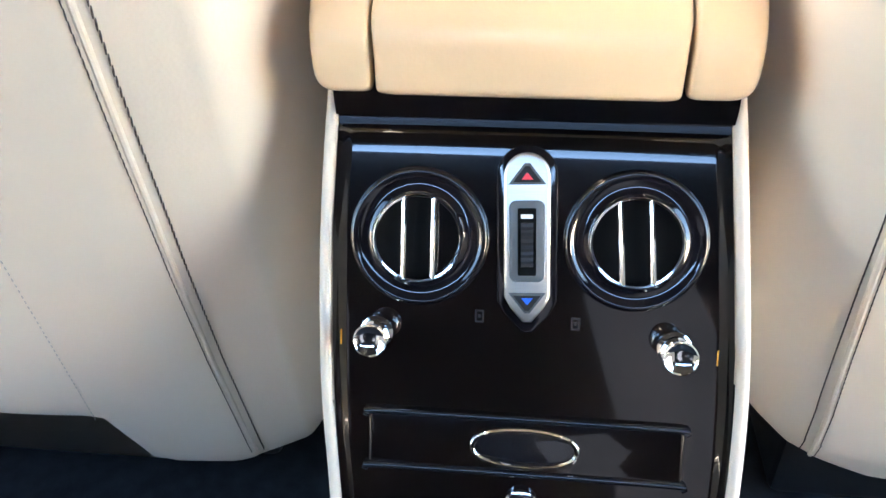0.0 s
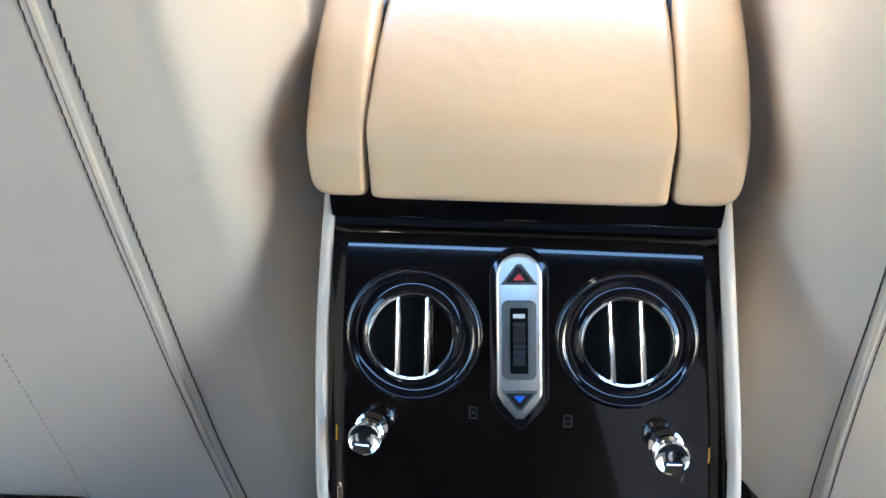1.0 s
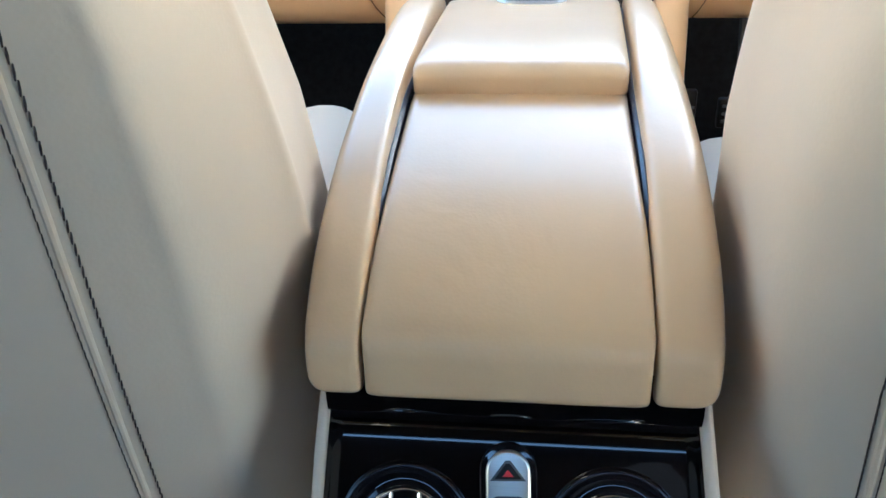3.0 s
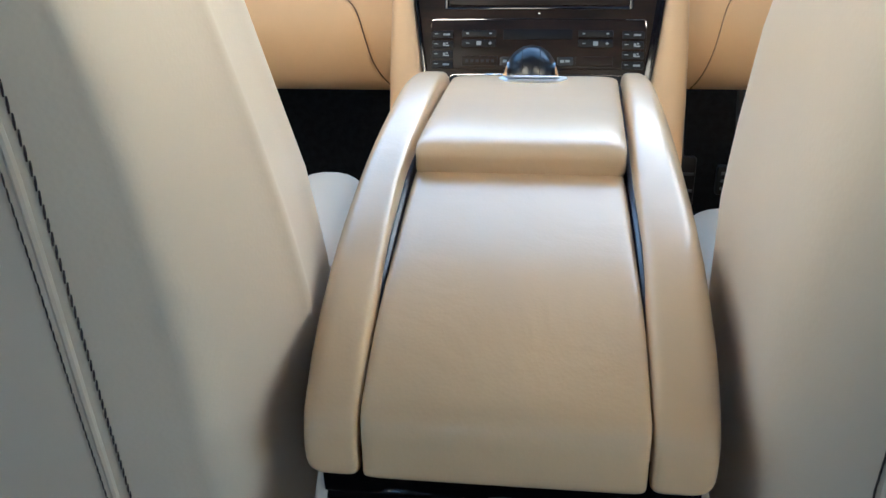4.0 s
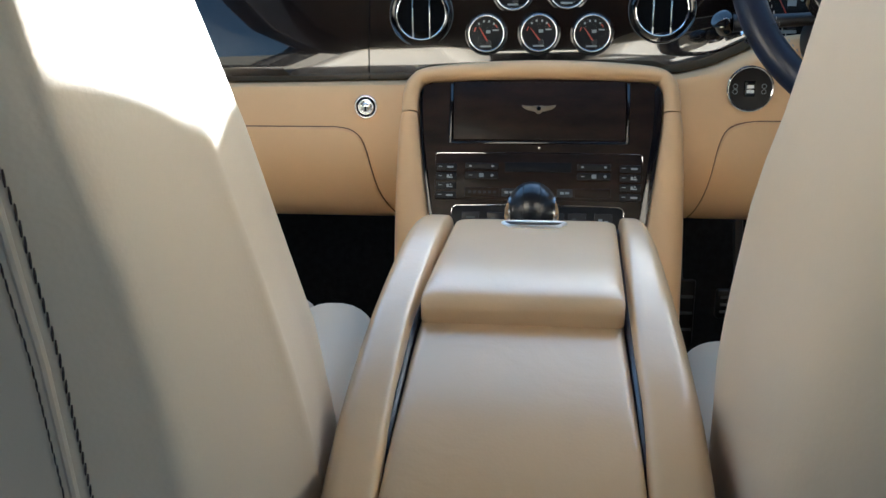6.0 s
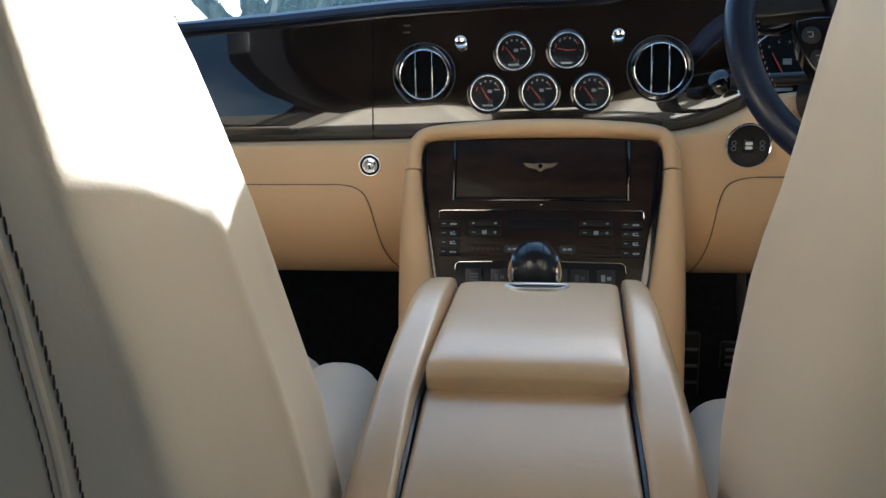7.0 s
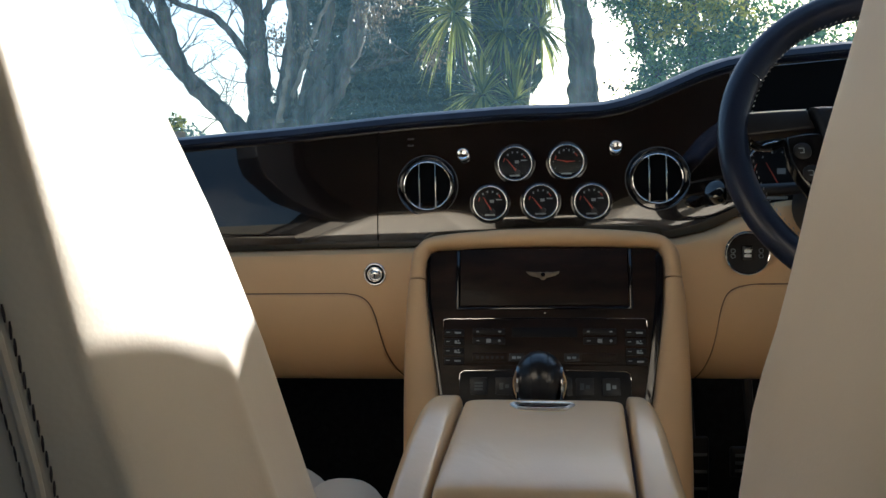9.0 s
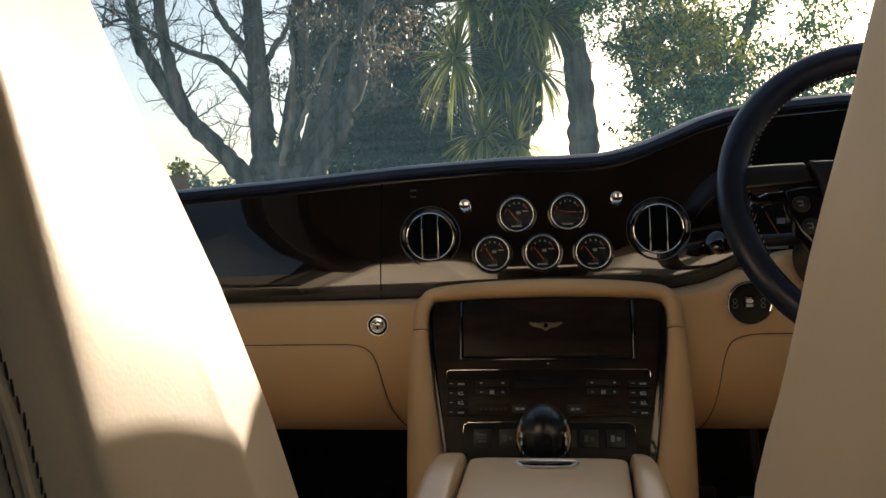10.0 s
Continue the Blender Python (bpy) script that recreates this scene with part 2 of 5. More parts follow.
def smooth_path(pts, n=6, wrap=False):
    """Catmull-Rom through the points."""
    pts = [Vector(p) for p in pts]
    k, out = len(pts), []
    for i in range(k if wrap else k - 1):
        p0, p1, p2, p3 = (pts[(i - 1) % k], pts[i], pts[(i + 1) % k], pts[(i + 2) % k]) if wrap else (pts[max(i - 1, 0)], pts[i], pts[i + 1], pts[min(i + 2, k - 1)])
        for j in range(n):
            t = j / n
            out.append(0.5 * ((2 * p1) + (p2 - p0) * t + (2 * p0 - 5 * p1 + 4 * p2 - p3) * t * t + (3 * p1 - p0 - 3 * p2 + p3) * t ** 3))
    if not wrap:
        out.append(pts[-1])
    return out


def pillow(rows, e=4.0, n=40, e_in=0.0, s=1):
    """A padded bar along y from rows of (y, x0, x1, z0, z1), with rounded-square sections."""
    rows = [tuple(v) for v in smooth_path([Vector(r[:3]).to_3d() for r in rows], 5)], [tuple(v) for v in smooth_path([Vector((r[0], r[3], r[4])) for r in rows], 5)]
    rings = []
    for (y, x0, x1), (_, z0, z1) in zip(*rows):
        cx, cz, hx, hz = (x0 + x1) / 2, (z0 + z1) / 2, abs(x1 - x0) / 2, abs(z1 - z0) / 2
        ring = []
        for i in range(n):
            a = 2 * math.pi * (i + 0.5) / n
            c, v = math.cos(a), math.sin(a)
            k = e_in if e_in and c * s < 0 else e
            ring.append((cx + hx * math.copysign(abs(c) ** (2 / k), c), y, cz + hz * math.copysign(abs(v) ** (2 / k), v)))
        rings.append(ring)
    return loft(rings)


def merge(*bms):
    """Several bmeshes as one."""
    out = bmesh.new()
    for b in bms:
        me = bpy.data.meshes.new("tmp")
        b.to_mesh(me)
        b.free()
        out.from_mesh(me)
        bpy.data.meshes.remove(me)
    return out


def facing(origin, lean):
    """The axes of a panel that looks back at the rear seat and leans by so many degrees: x right, y up the panel, z out of it."""
    a = radians(lean)
    m = Matrix(((1, 0, 0), (0, math.sin(a), -math.cos(a)), (0, math.cos(a), math.sin(a)))).to_4x4()
    return Matrix.Translation(origin) @ m


def stitches(path, size=0.0045, gap=0.0025, r=0.0005, off=(0, 0, 0), wave=0.0):
    """Short threads in a row along a path, as one mesh."""
    pts = [Vector(p) + Vector(off) for p in path]
    bms, carry, flip = [], 0.0, 1
    for a, b in zip(pts, pts[1:]):
        d = (b - a).length
        u = (b - a) / d if d else Vector((0, 0, 1))
        s = carry
        while s < d:
            w = u.orthogonal().normalized() * wave * flip
            p, q = a + u * s - w, a + u * min(s + size, d + size) + w
            bms.append(tube([p, (p + q) / 2, q], [r * 0.6, r, r * 0.6], 5))
            s += size + gap
        carry = s - d
    return merge(*bms)

# ---- rear face of the console ----
RP = facing((-0.0015, 0.3195, 0.6070), 28)
RP2 = RP @ Matrix.Translation((0, 0, 0.0052))


def console_x(y):
    """The console's middle line."""
    return float(np.interp(y, (0.3, 0.54, 0.757, 1.2), (-0.0045, -0.0045, 0.0035, 0.0035)))


def rear_vent(x, y, r_in, turn, base):
    """A round air vent: lacquered bowl, chrome rims, two chrome bars over a shallow dish blackened for shade."""
    v = thing("air_vent", "round chrome-rimmed air vent with two upright bars", "air vent", base, "rear air vents")
    at = RP2 @ Matrix.Translation((x, y, 0))
    lip = [(0.0368, -0.0006), (0.0362, 0.0004), (0.0356, 0.0018), (0.0348, 0.0027), (0.0338, 0.0030), (0.0328, 0.0028), (0.0312, 0.0020), (0.0290, 0.0013), (0.0268, 0.0012), (r_in + 0.0032, 0.0016), (r_in + 0.0012, 0.0030), (r_in, 0.0034)]
    part("bowl", lathe([(r if r < 0.026 else 0.026 + (r - 0.026) * 0.87, h) for r, h in lip], 56, at), M_LIP, v, "black lacquered bowl with a rounded lip")
    ball = at @ Matrix.Translation((0, 0, 0.0048)) @ pose(0, 0, 0, 0, turn * 0.25, 0 if turn > 0 else 5)
    part("inner_ring", lathe([(r_in + 0.0018, -0.0022), (r_in + 0.0014, 0.0004), (r_in + 0.0004, 0.0014), (r_in - 0.0006, 0.0012), (r_in - 0.0012, 0.0), (r_in - 0.0012, -0.002)], 56, ball), M_CHROME, v, "chrome inner ring")
    part("cavity_shade", lathe([(r_in, -0.0005), (r_in - 0.0005, -0.0034), (0.0, -0.0038)], 40, ball), M_VOID, v)
    for k in (-1, 1):
        h = math.sqrt(r_in ** 2 - (0.34 * r_in) ** 2)
        pts = [(k * 0.34 * r_in, h * s, 0.0012 * (1 - s * s)) for s in np.linspace(-1, 1, 9)]
        part("bar", tube(pts, 0.0017, 8, m=ball, flat=0.8), M_CHROME, v, "chrome bar")
    return v


console = thing("centre_console", "cream leather centre console with a dark lacquered rear panel", "console", (0, 0.5, 0.30))
prof = [(0.131, 0.23), (0.248, 0.45), (0.353, 0.648), (0.366, 0.672), (0.38, 0.690), (0.79, 0.710), (0.81, 0.655), (1.20, 0.655), (1.27, 0.23)]
body = loft([[(x, y, z) for y, z in prof] for x in (-0.1010, 0.1010)])
bmesh.ops.bevel(body, geom=[e for e in body.edges if abs(e.verts[0].co.x - e.verts[1].co.x) < 1e-6], offset=0.004, segments=2, profile=0.5, affect="EDGES")
part("body", body, M_EDGE, console)
# half widths of the rear panel, by height on it, each side on its own
PANEL_V = (-0.30, -0.20, -0.144, -0.105, -0.057, 0.005, 0.06, 0.085)
PANEL_W = {-1: (0.085, 0.089, 0.0920, 0.0960, 0.0980, 0.0982, 0.0955, 0.0940), 1: (0.098, 0.103, 0.1058, 0.1072, 0.1058, 0.1002, 0.0948, 0.0930)}
panel_w = lambda s, v: float(np.interp(v, PANEL_V, PANEL_W[s]))
for s, wide in ((-1, 0.0030), (1, 0.0034)):
    path = [RP @ Vector((s * (panel_w(s, v) + wide), v, n)) for v, n in ((0.086, -0.002), (0.066, 0.002), (0.03, 0.0035), (-0.01, 0.004), (-0.05, 0.004), (-0.09, 0.004), (-0.14, 0.003), (-0.2, 0.001), (-0.30, -0.002))]
    part("leather_edge", tube(smooth_path(path, 5), wide, 14), M_EDGE, console, "padded cream leather edging")
border = [(-panel_w(-1, v), v) for v in PANEL_V[::-1]] + [(panel_w(1, v), v) for v in PANEL_V]
part("backing_panel", slab(border, -0.004, 0.0008, 0.0, RP), M_WOOD, console, "dark lacquered walnut")
rows = []
for v, n in [(-0.28, 0.0045), (-0.20, 0.005), (-0.15, 0.005), (-0.11, 0.005), (-0.08, 0.005), (-0.04, 0.005), (0.0, 0.005), (0.030, 0.005), (0.038, 0.005), (0.0430, 0.00485), (0.0462, 0.0045), (0.0490, 0.0037), (0.0512, 0.0026), (0.0528, 0.0012), (0.0540, -0.001)]:
    l, r = -panel_w(-1, v) + 0.0004, panel_w(1, v) - 0.0004
    rows.append([RP @ Vector(p) for p in ((l, v, -0.001), (l + 0.0002, v, n * 0.70), (l + 0.0030, v, n * 0.80), (l + 0.0056, v, n * 0.86), (l + 0.0070, v, n * 0.96), (l + 0.0090, v, n), (0, v, n + 0.0004), (r - 0.0090, v, n), (r - 0.0070, v, n * 0.96), (r - 0.0056, v, n * 0.86), (r - 0.0030, v, n * 0.80), (r - 0.0002, v, n * 0.70), (r, v, -0.001))])
part("fascia_panel", loft(rows, False, False), M_WOOD, console, "dark polished walnut fascia")
cove = [RP @ Vector((0, 0.0535, -0.0015)), RP @ Vector((0, 0.0560, -0.0022)), Vector((0, 0.3420, 0.6600)), Vector((0, 0.3405, 0.6680)), Vector((0, 0.3420, 0.6900))]
part("cove_strip", loft([[(x, p.y, p.z) for x in (-0.0975, -0.05, 0.0, 0.05, 0.0940)] for p in cove], False, False), M_WOOD, console, "dark walnut cove under the armrest")
# air switch plate between the vents
stad = lambda w, h0, h1, tip: [(w * math.cos(radians(a)), h1 - w + w * math.sin(radians(a))) for a in range(0, 181, 15)] + [(-w, h0 + tip), (-w * 0.72, h0 + tip * 0.55), (-w * 0.18, h0), (w * 0.18, h0), (w * 0.72, h0 + tip * 0.55), (w, h0 + tip)]
sw = thing("air_switch_plate", "brushed aluminium air control plate with a grey thumbwheel", "control panel", RP2 @ Vector((0, 0, 0)))
at = RP2 @ Matrix.Translation((0.0006, 0, 0)) @ pose(0, 0, 0, 0, 0, 2.4)
part("recess", slab(stad(0.0150, -0.0480, 0.0455, 0.016), 0.0, 0.0020, 0.0014, at), M_LIP, sw, "black lacquered surround")
part("plate", slab(stad(0.0114, -0.0422, 0.0418, 0.013), 0.0015, 0.0044, 0.0016, at, 3), M_ALU, sw, "brushed aluminium plate")
part("insert", slab(rounded(-0.0087, 0.0085, -0.0215, 0.0187, 0.0034), 0.004, 0.0054, 0.0005, at), M_GREY, sw, "grey plastic insert")
part("slot", slab(rounded(-0.0046, 0.0044, -0.0182, 0.0150, 0.0008), 0.005, 0.0057, 0.0, at), M_VOID, sw)
teeth = [((0.0240 if k % 2 else 0.0234) * math.cos(math.pi * k / 48), (0.0240 if k % 2 else 0.0234) * math.sin(math.pi * k / 48)) for k in range(96)]
part("thumbwheel", slab(teeth, -0.0030, 0.0030, 0.0, at @ pose(0, -0.003, -0.0155, 0, 90, 0)), M_BLACK, sw, "black ribbed thumbwheel", smooth=False)
part("mark", box(-0.0030, 0.0028, 0.0100, 0.0120, 0.0052, 0.0064, 0, m=at), M_WHITE, sw, "white line")
for y, s, mat, nm in ((0.0312, 1, M_RED, "red"), (-0.0318, -1, M_BLUE, "blue")):
    tri = lambda k, y=y, s=s: [(-0.0100 * k, y - s * 0.0052 * k), (0.0100 * k, y - s * 0.0052 * k), (0.0014 * k, y + s * 0.0060 * k), (-0.0014 * k, y + s * 0.0060 * k)]
    part("button", slab(tri(0.92), 0.004, 0.0054, 0.0006, at), M_GREY, sw, "dark grey triangular button frame")
    part("button_face", slab(tri(0.70), 0.005, 0.0057, 0.0003, at), M_BLACK_SATIN, sw, "dark triangular button")
    part("symbol", slab([(x, v - s * 0.0009) for x, v in tri(0.28)], 0.005, 0.0060, 0.0, at), mat, sw, nm + " triangle")
rear_vent(-0.0530, -0.0020, 0.0214, 34, RP2 @ Vector((-0.054, 0, 0)))
rear_vent(0.0532, 0.0002, 0.0216, -12, RP2 @ Vector((0.053, 0, 0)))


def pull_knob(m, base, k=1.0, tall=1.0):
    m = m @ Matrix.Diagonal((1, 1, tall, 1))
    ob = thing("pull_knob", "polished chrome pull knob with a hollowed end", "knob", base, "chrome pull knobs")
    part("stem", lathe([(0.0085 * k, 0.0), (0.0085 * k, 0.002 * k), (0.0058 * k, 0.0035 * k), (0.0055 * k, 0.007 * k)], 28, m), M_CHROME, ob)
    part("collar", lathe([(0.0055 * k, 0.007 * k), (0.0078 * k, 0.0085 * k), (0.0078 * k, 0.0115 * k), (0.0058 * k, 0.013 * k)], 28, m), M_CHROME, ob)
    part("cap", lathe([(0.0058 * k, 0.013 * k), (0.0074 * k, 0.015 * k), (0.0083 * k, 0.0205 * k), (0.0084 * k, 0.0222 * k), (0.0077 * k, 0.0232 * k), (0.0068 * k, 0.0224 * k), (0.0040 * k, 0.0210 * k), (0.0, 0.0205 * k)], 28, m), M_CHROME, ob)
    return ob


for x, v in ((-0.0738, -0.0520), (0.0752, -0.0520)):
    pull_knob(RP2 @ Matrix.Translation((x, v, -0.001)), RP2 @ Vector((x, v, 0)), 1.0, 0.9)
for x in (-0.0925, 0.0965):
    lone("marker_lens", slab(rounded(x - 0.0004, x + 0.0004, -0.060, -0.052, 0.0003), 0.0006, 0.0050, 0.0, RP), M_AMBER, "slim amber lens in the walnut panel", "marker")
ash = thing("ashtray_drawer", "dark lacquered ashtray drawer with a chrome oval pull", "drawer", RP2 @ Vector((0, -0.105, 0)))
for v in (-0.0935, -0.1230):
    ridge = [RP2 @ Vector((x, v + dv, n)) for x, dv, n in ((-0.0770, -0.0022, 0.0016), (-0.0755, 0.0, 0.0020), (-0.03, 0.0003, 0.0021), (0.0035, 0.0004, 0.0021), (0.04, 0.0003, 0.0021), (0.082, 0.0, 0.0020), (0.0835, -0.0022, 0.0016))]
    part("ridge", tube(smooth_path(ridge, 4), 0.0019, 10), M_BLACK_GLOSS, ash, "rounded glossy ridge")
part("front", slab(rounded(-0.0770, 0.0835, -0.1235, -0.0935, 0.004), -0.001, 0.0022, 0.0016, RP2), M_WOOD, ash, "dark walnut drawer front")
oval = [(0.004 + 0.0265 * math.cos(radians(a)) , -0.1085 + 0.0098 * math.copysign(abs(math.sin(radians(a))) ** 0.8, math.sin(radians(a)))) for a in range(0, 360, 9)]
part("pull", slab(oval, 0.002, 0.0040, 0.001, RP2), M_BLACK_GLOSS, ash, "black oval pull")
part("rim", tube([RP2 @ Vector((x, v, 0.0042)) for x, v in oval], 0.0013, 6, True), M_CHROME, ash, "chrome oval rim")
lone("key_lock", lathe([(0.0085, 0.0), (0.0085, 0.003), (0.006, 0.0042), (0.0, 0.0045)], 28, RP2 @ Matrix.Translation((0.0035, -0.1390, 0))), M_CHROME, "small round chrome lock below the drawer", "lock")

# ---- armrest ----
arm = thing("armrest", "tan leather armrest with a hinged lid between padded sides", "armrest", (0, 0.5, 0.69))
cush = [(0.3325, 0.058, 0.6830, 0.6935), (0.3335, 0.0680, 0.677, 0.7025), (0.3385, 0.0712, 0.673, 0.7105), (0.352, 0.0718, 0.668, 0.7205), (0.394, 0.0728, 0.66, 0.7390), (0.46, 0.0731, 0.66, 0.7585), (0.54, 0.0738, 0.66, 0.7750), (0.575, 0.0742, 0.66, 0.7775)]
part("cushion", pillow([(y, console_x(y) - w, console_x(y) + w, z0, z1) for y, w, z0, z1 in cush], 18.0, 112), M_ARM, arm, "smooth tan leather cushion")
lidr = [(0.5430, 0.062, 0.777, 0.784), (0.5443, 0.0700, 0.774, 0.7875), (0.5505, 0.0728, 0.772, 0.7920), (0.560, 0.0735, 0.77, 0.7957), (0.582, 0.0736, 0.77, 0.7985), (0.62, 0.0740, 0.77, 0.8015), (0.70, 0.0750, 0.77, 0.8060), (0.745, 0.0758, 0.77, 0.8070), (0.755, 0.0755, 0.772, 0.8055), (0.758, 0.073, 0.776, 0.8020)]
lid = part("lid", pillow([(y, console_x(y) - w, console_x(y) + w, z0, z1) for y, w, z0, z1 in lidr], 9.0, 96), M_ARM, arm, "tan leather lid with a rolled rear edge")
loop = smooth_path([(-0.0250, 0.7375, 0.8068), (-0.0215, 0.7250, 0.8074), (-0.0165, 0.7195, 0.8074), (0.0025, 0.7180, 0.8074), (0.0215, 0.7195, 0.8074), (0.0265, 0.7250, 0.8074), (0.0300, 0.7375, 0.8068), (0.0025, 0.7385, 0.8070)], 4, True)
latch = part("latch", tube(loop, 0.0019, 8, True), M_SATIN, lid, "chrome latch")
part("recess", slab([(p.x, p.y) for p in loop], 0.8010, 0.8070), M_BLACK_GLOSS, lid, "dark latch recess")
part("striker", box(-0.004, 0.009, 0.7555, 0.7600, 0.7990, 0.8045, 0.001), M_SATIN, lid, "small chrome striker")
for s in (-1, 1):
    pad = [(0.3330, 0.0775, 0.0960, 0.683, 0.6945), (0.3345, 0.0738, 0.1005, 0.677, 0.703), (0.341, 0.0724, 0.1030, 0.673, 0.7115), (0.355, 0.0722, 0.1055, 0.667, 0.7225), (0.394, 0.0730, 0.1095, 0.66, 0.7420), (0.46, 0.0744, 0.1130, 0.66, 0.7650), (0.54, 0.0756, 0.1142, 0.66, 0.7860), (0.62, 0.0762, 0.1150, 0.66, 0.8000), (0.70, 0.0774, 0.1148, 0.66, 0.8095), (0.740, 0.0785, 0.1120, 0.665, 0.8105), (0.760, 0.0788, 0.1060, 0.68, 0.8085), (0.775, 0.0795, 0.0985, 0.70, 0.803), (0.783, 0.082, 0.092, 0.72, 0.790)]
    part("side_pad", pillow([(y, console_x(y) + s * a, s * b - 0.003, z0, z1) for y, a, b, z0, z1 in pad], 3.2, 56, 7.0, s), M_ARM, arm, "padded tan leather side")
    rings = []
    for y, z, lift in ((0.392, 0.7360, -0.006), (0.43, 0.7495, -0.001), (0.46, 0.7575, 0.0015), (0.54, 0.7740, 0.0028), (0.62, 0.785, 0.0030), (0.765, 0.793, 0.0030)):
        c = console_x(y)
        w = float(np.interp(y, (0.392, 0.46, 0.54, 0.62, 0.765), (0.0740, 0.0742, 0.0752, 0.0758, 0.0780)))
        rings.append([(c + s * a, y, zz) for a, zz in ((w - 0.0012, 0.68), (w + 0.010, 0.68), (w + 0.010, z + lift - 0.003), (w + 0.0006, z + lift), (w - 0.0012, z + lift - 0.0016))])
    part("rail", loft(rings), M_ROLL, arm, "dark rail in the gap")

# ---- gear selector ----
gear = thing("gear_selector", "black leather gear knob with chrome sides", "gear lever", (0.001, 1.03, 0.72))
ge = Matrix.Translation((-0.002, 1.03, 0.757))
ball = bmesh.new()
bmesh.ops.create_uvsphere(ball, u_segments=36, v_segments=20, radius=0.036, matrix=ge @ Matrix.Diagonal((0.93, 0.95, 1.08, 1)))
part("knob", ball, M_KNOB, gear, "black leather ball")
for s in (-1, 1):
    part("side_cap", lathe([(0.024, 0.0270), (0.0255, 0.0295), (0.017, 0.0345), (0.0, 0.0362)], 32, ge @ Matrix.Translation((0, 0, -0.004)) @ pose(0, 0, 0, 0, 90 * s, 0)), M_CHROME, gear, "chrome side cap")
part("stem", lathe([(0.0, -0.091), (0.010, -0.091), (0.0075, -0.075), (0.0075, -0.02)], 24, ge), M_BLACK_SATIN, gear, "black stem")
for dx in (-0.011, 0.011):
    pts = [ge @ Vector((dx, -0.95 * 0.0362 * math.cos(a) * math.sqrt(1 - (dx / 0.036) ** 2), 1.08 * 0.0362 * math.sin(a) * math.sqrt(1 - (dx / 0.036) ** 2))) for a in np.linspace(-0.8, 2.2, 24)]
    part("seam", tube(pts, 0.0005, 5), M_BLACK, gear)

lone("gear_plate", box(-0.098, 0.098, 0.815, 1.19, 0.656, 0.666, 0.002), M_WOOD, "dark walnut plate round the gear lever", "trim")

# ---- centre stack ----
SP = facing((0.0035, 1.226, 0.823), 19.5)
stack = thing("centre_stack", "dark walnut centre stack with climate buttons and a badged flap", "control panel", (0, 1.2, 0.70))
half = [(0.150, -0.19), (0.161, -0.12), (0.172, -0.05), (0.1805, 0.013), (0.1835, 0.06), (0.1825, 0.076), (0.177, 0.0865), (0.166, 0.0915), (0.08, 0.0955), (0.0, 0.0965)]
outline = half + [(-x, v) for x, v in reversed(half[:-1])]
part("face", slab(outline, -0.012, 0.0, 0.0015, SP), M_WOOD_STACK, stack, "dark walnut face")
for s, inset in ((-1, 0.0060), (1, 0.0120)):
    strip = [(s * (x - 0.0012), v) for x, v in half[:7]] + [(s * (x - inset), v) for x, v in reversed(half[:6])]
    part("edge_strip", slab(strip[::s], -0.002, 0.0022, 0.0014, SP, 3), M_LIP, stack, "glossy black edge strip")
flap = part("flap", slab(rounded(-0.1285, 0.1285, 0.0015, 0.0915, 0.002), -0.004, 0.0030, 0.0012, SP), M_WOOD_STACK, stack, "walnut flap with a winged badge")
for s in (-1, 1):
    part("groove", slab(rounded(s * 0.1325 - 0.0030, s * 0.1325 + 0.0030, -0.003, 0.0925, 0.001), -0.001, 0.0018, 0.0012, SP), M_LIP, stack)
part("groove", slab(rounded(-0.132, 0.132, -0.0036, 0.001, 0.001), -0.001, 0.0016, 0.001, SP), M_LIP, stack)
part("trim_line", box(-0.127, 0.127, 0.0022, 0.0030, 0.0028, 0.0036, m=SP), M_CHROME, flap)
part("stud", lathe([(0.0018, 0.0), (0.0016, 0.0012), (0.0, 0.0016)], 12, SP @ Matrix.Translation((0.002, -0.0085, 0.0))), M_CHROME, stack, "tiny chrome stud")
wing = [(0.0, 0.0045), (0.004, 0.0052), (0.010, 0.0045), (0.026, 0.0058), (0.0235, 0.0020), (0.019, -0.0010), (0.012, -0.0028), (0.005, -0.0042), (0.0025, -0.0075)]
part("badge", slab([(x, v + 0.050) for x, v in wing + [(-x, v) for x, v in reversed(wing[1:])]][::-1], 0.003, 0.0041, 0.0004, SP), M_EMBLEM, flap, "silver winged badge")
part("badge_centre", lathe([(0.0034, 0.0), (0.0032, 0.0012), (0.0, 0.0014)], 20, SP @ Matrix.Translation((0, 0.0505, 0.0038))), M_BLACK_GLOSS, flap)
# climate panel
CP = SP @ Matrix.Translation((0, 0, 0))
part("climate_panel", slab(rounded(-0.1545, 0.1545, -0.089, -0.0185, 0.003), -0.001, 0.0012, 0.0006, CP), M_WOOD_STACK, stack, "brown climate control panel")
part("climate_rim", tube([CP @ Vector(p) for p in ((-0.1545, -0.030, 0.0014), (-0.1540, -0.021, 0.0014), (-0.150, -0.0182, 0.0016), (0, -0.0170, 0.0018), (0.150, -0.0182, 0.0016), (0.1540, -0.021, 0.0014), (0.1545, -0.030, 0.0014))], 0.00055, 6), M_CHROME, stack, "thin chrome rim")


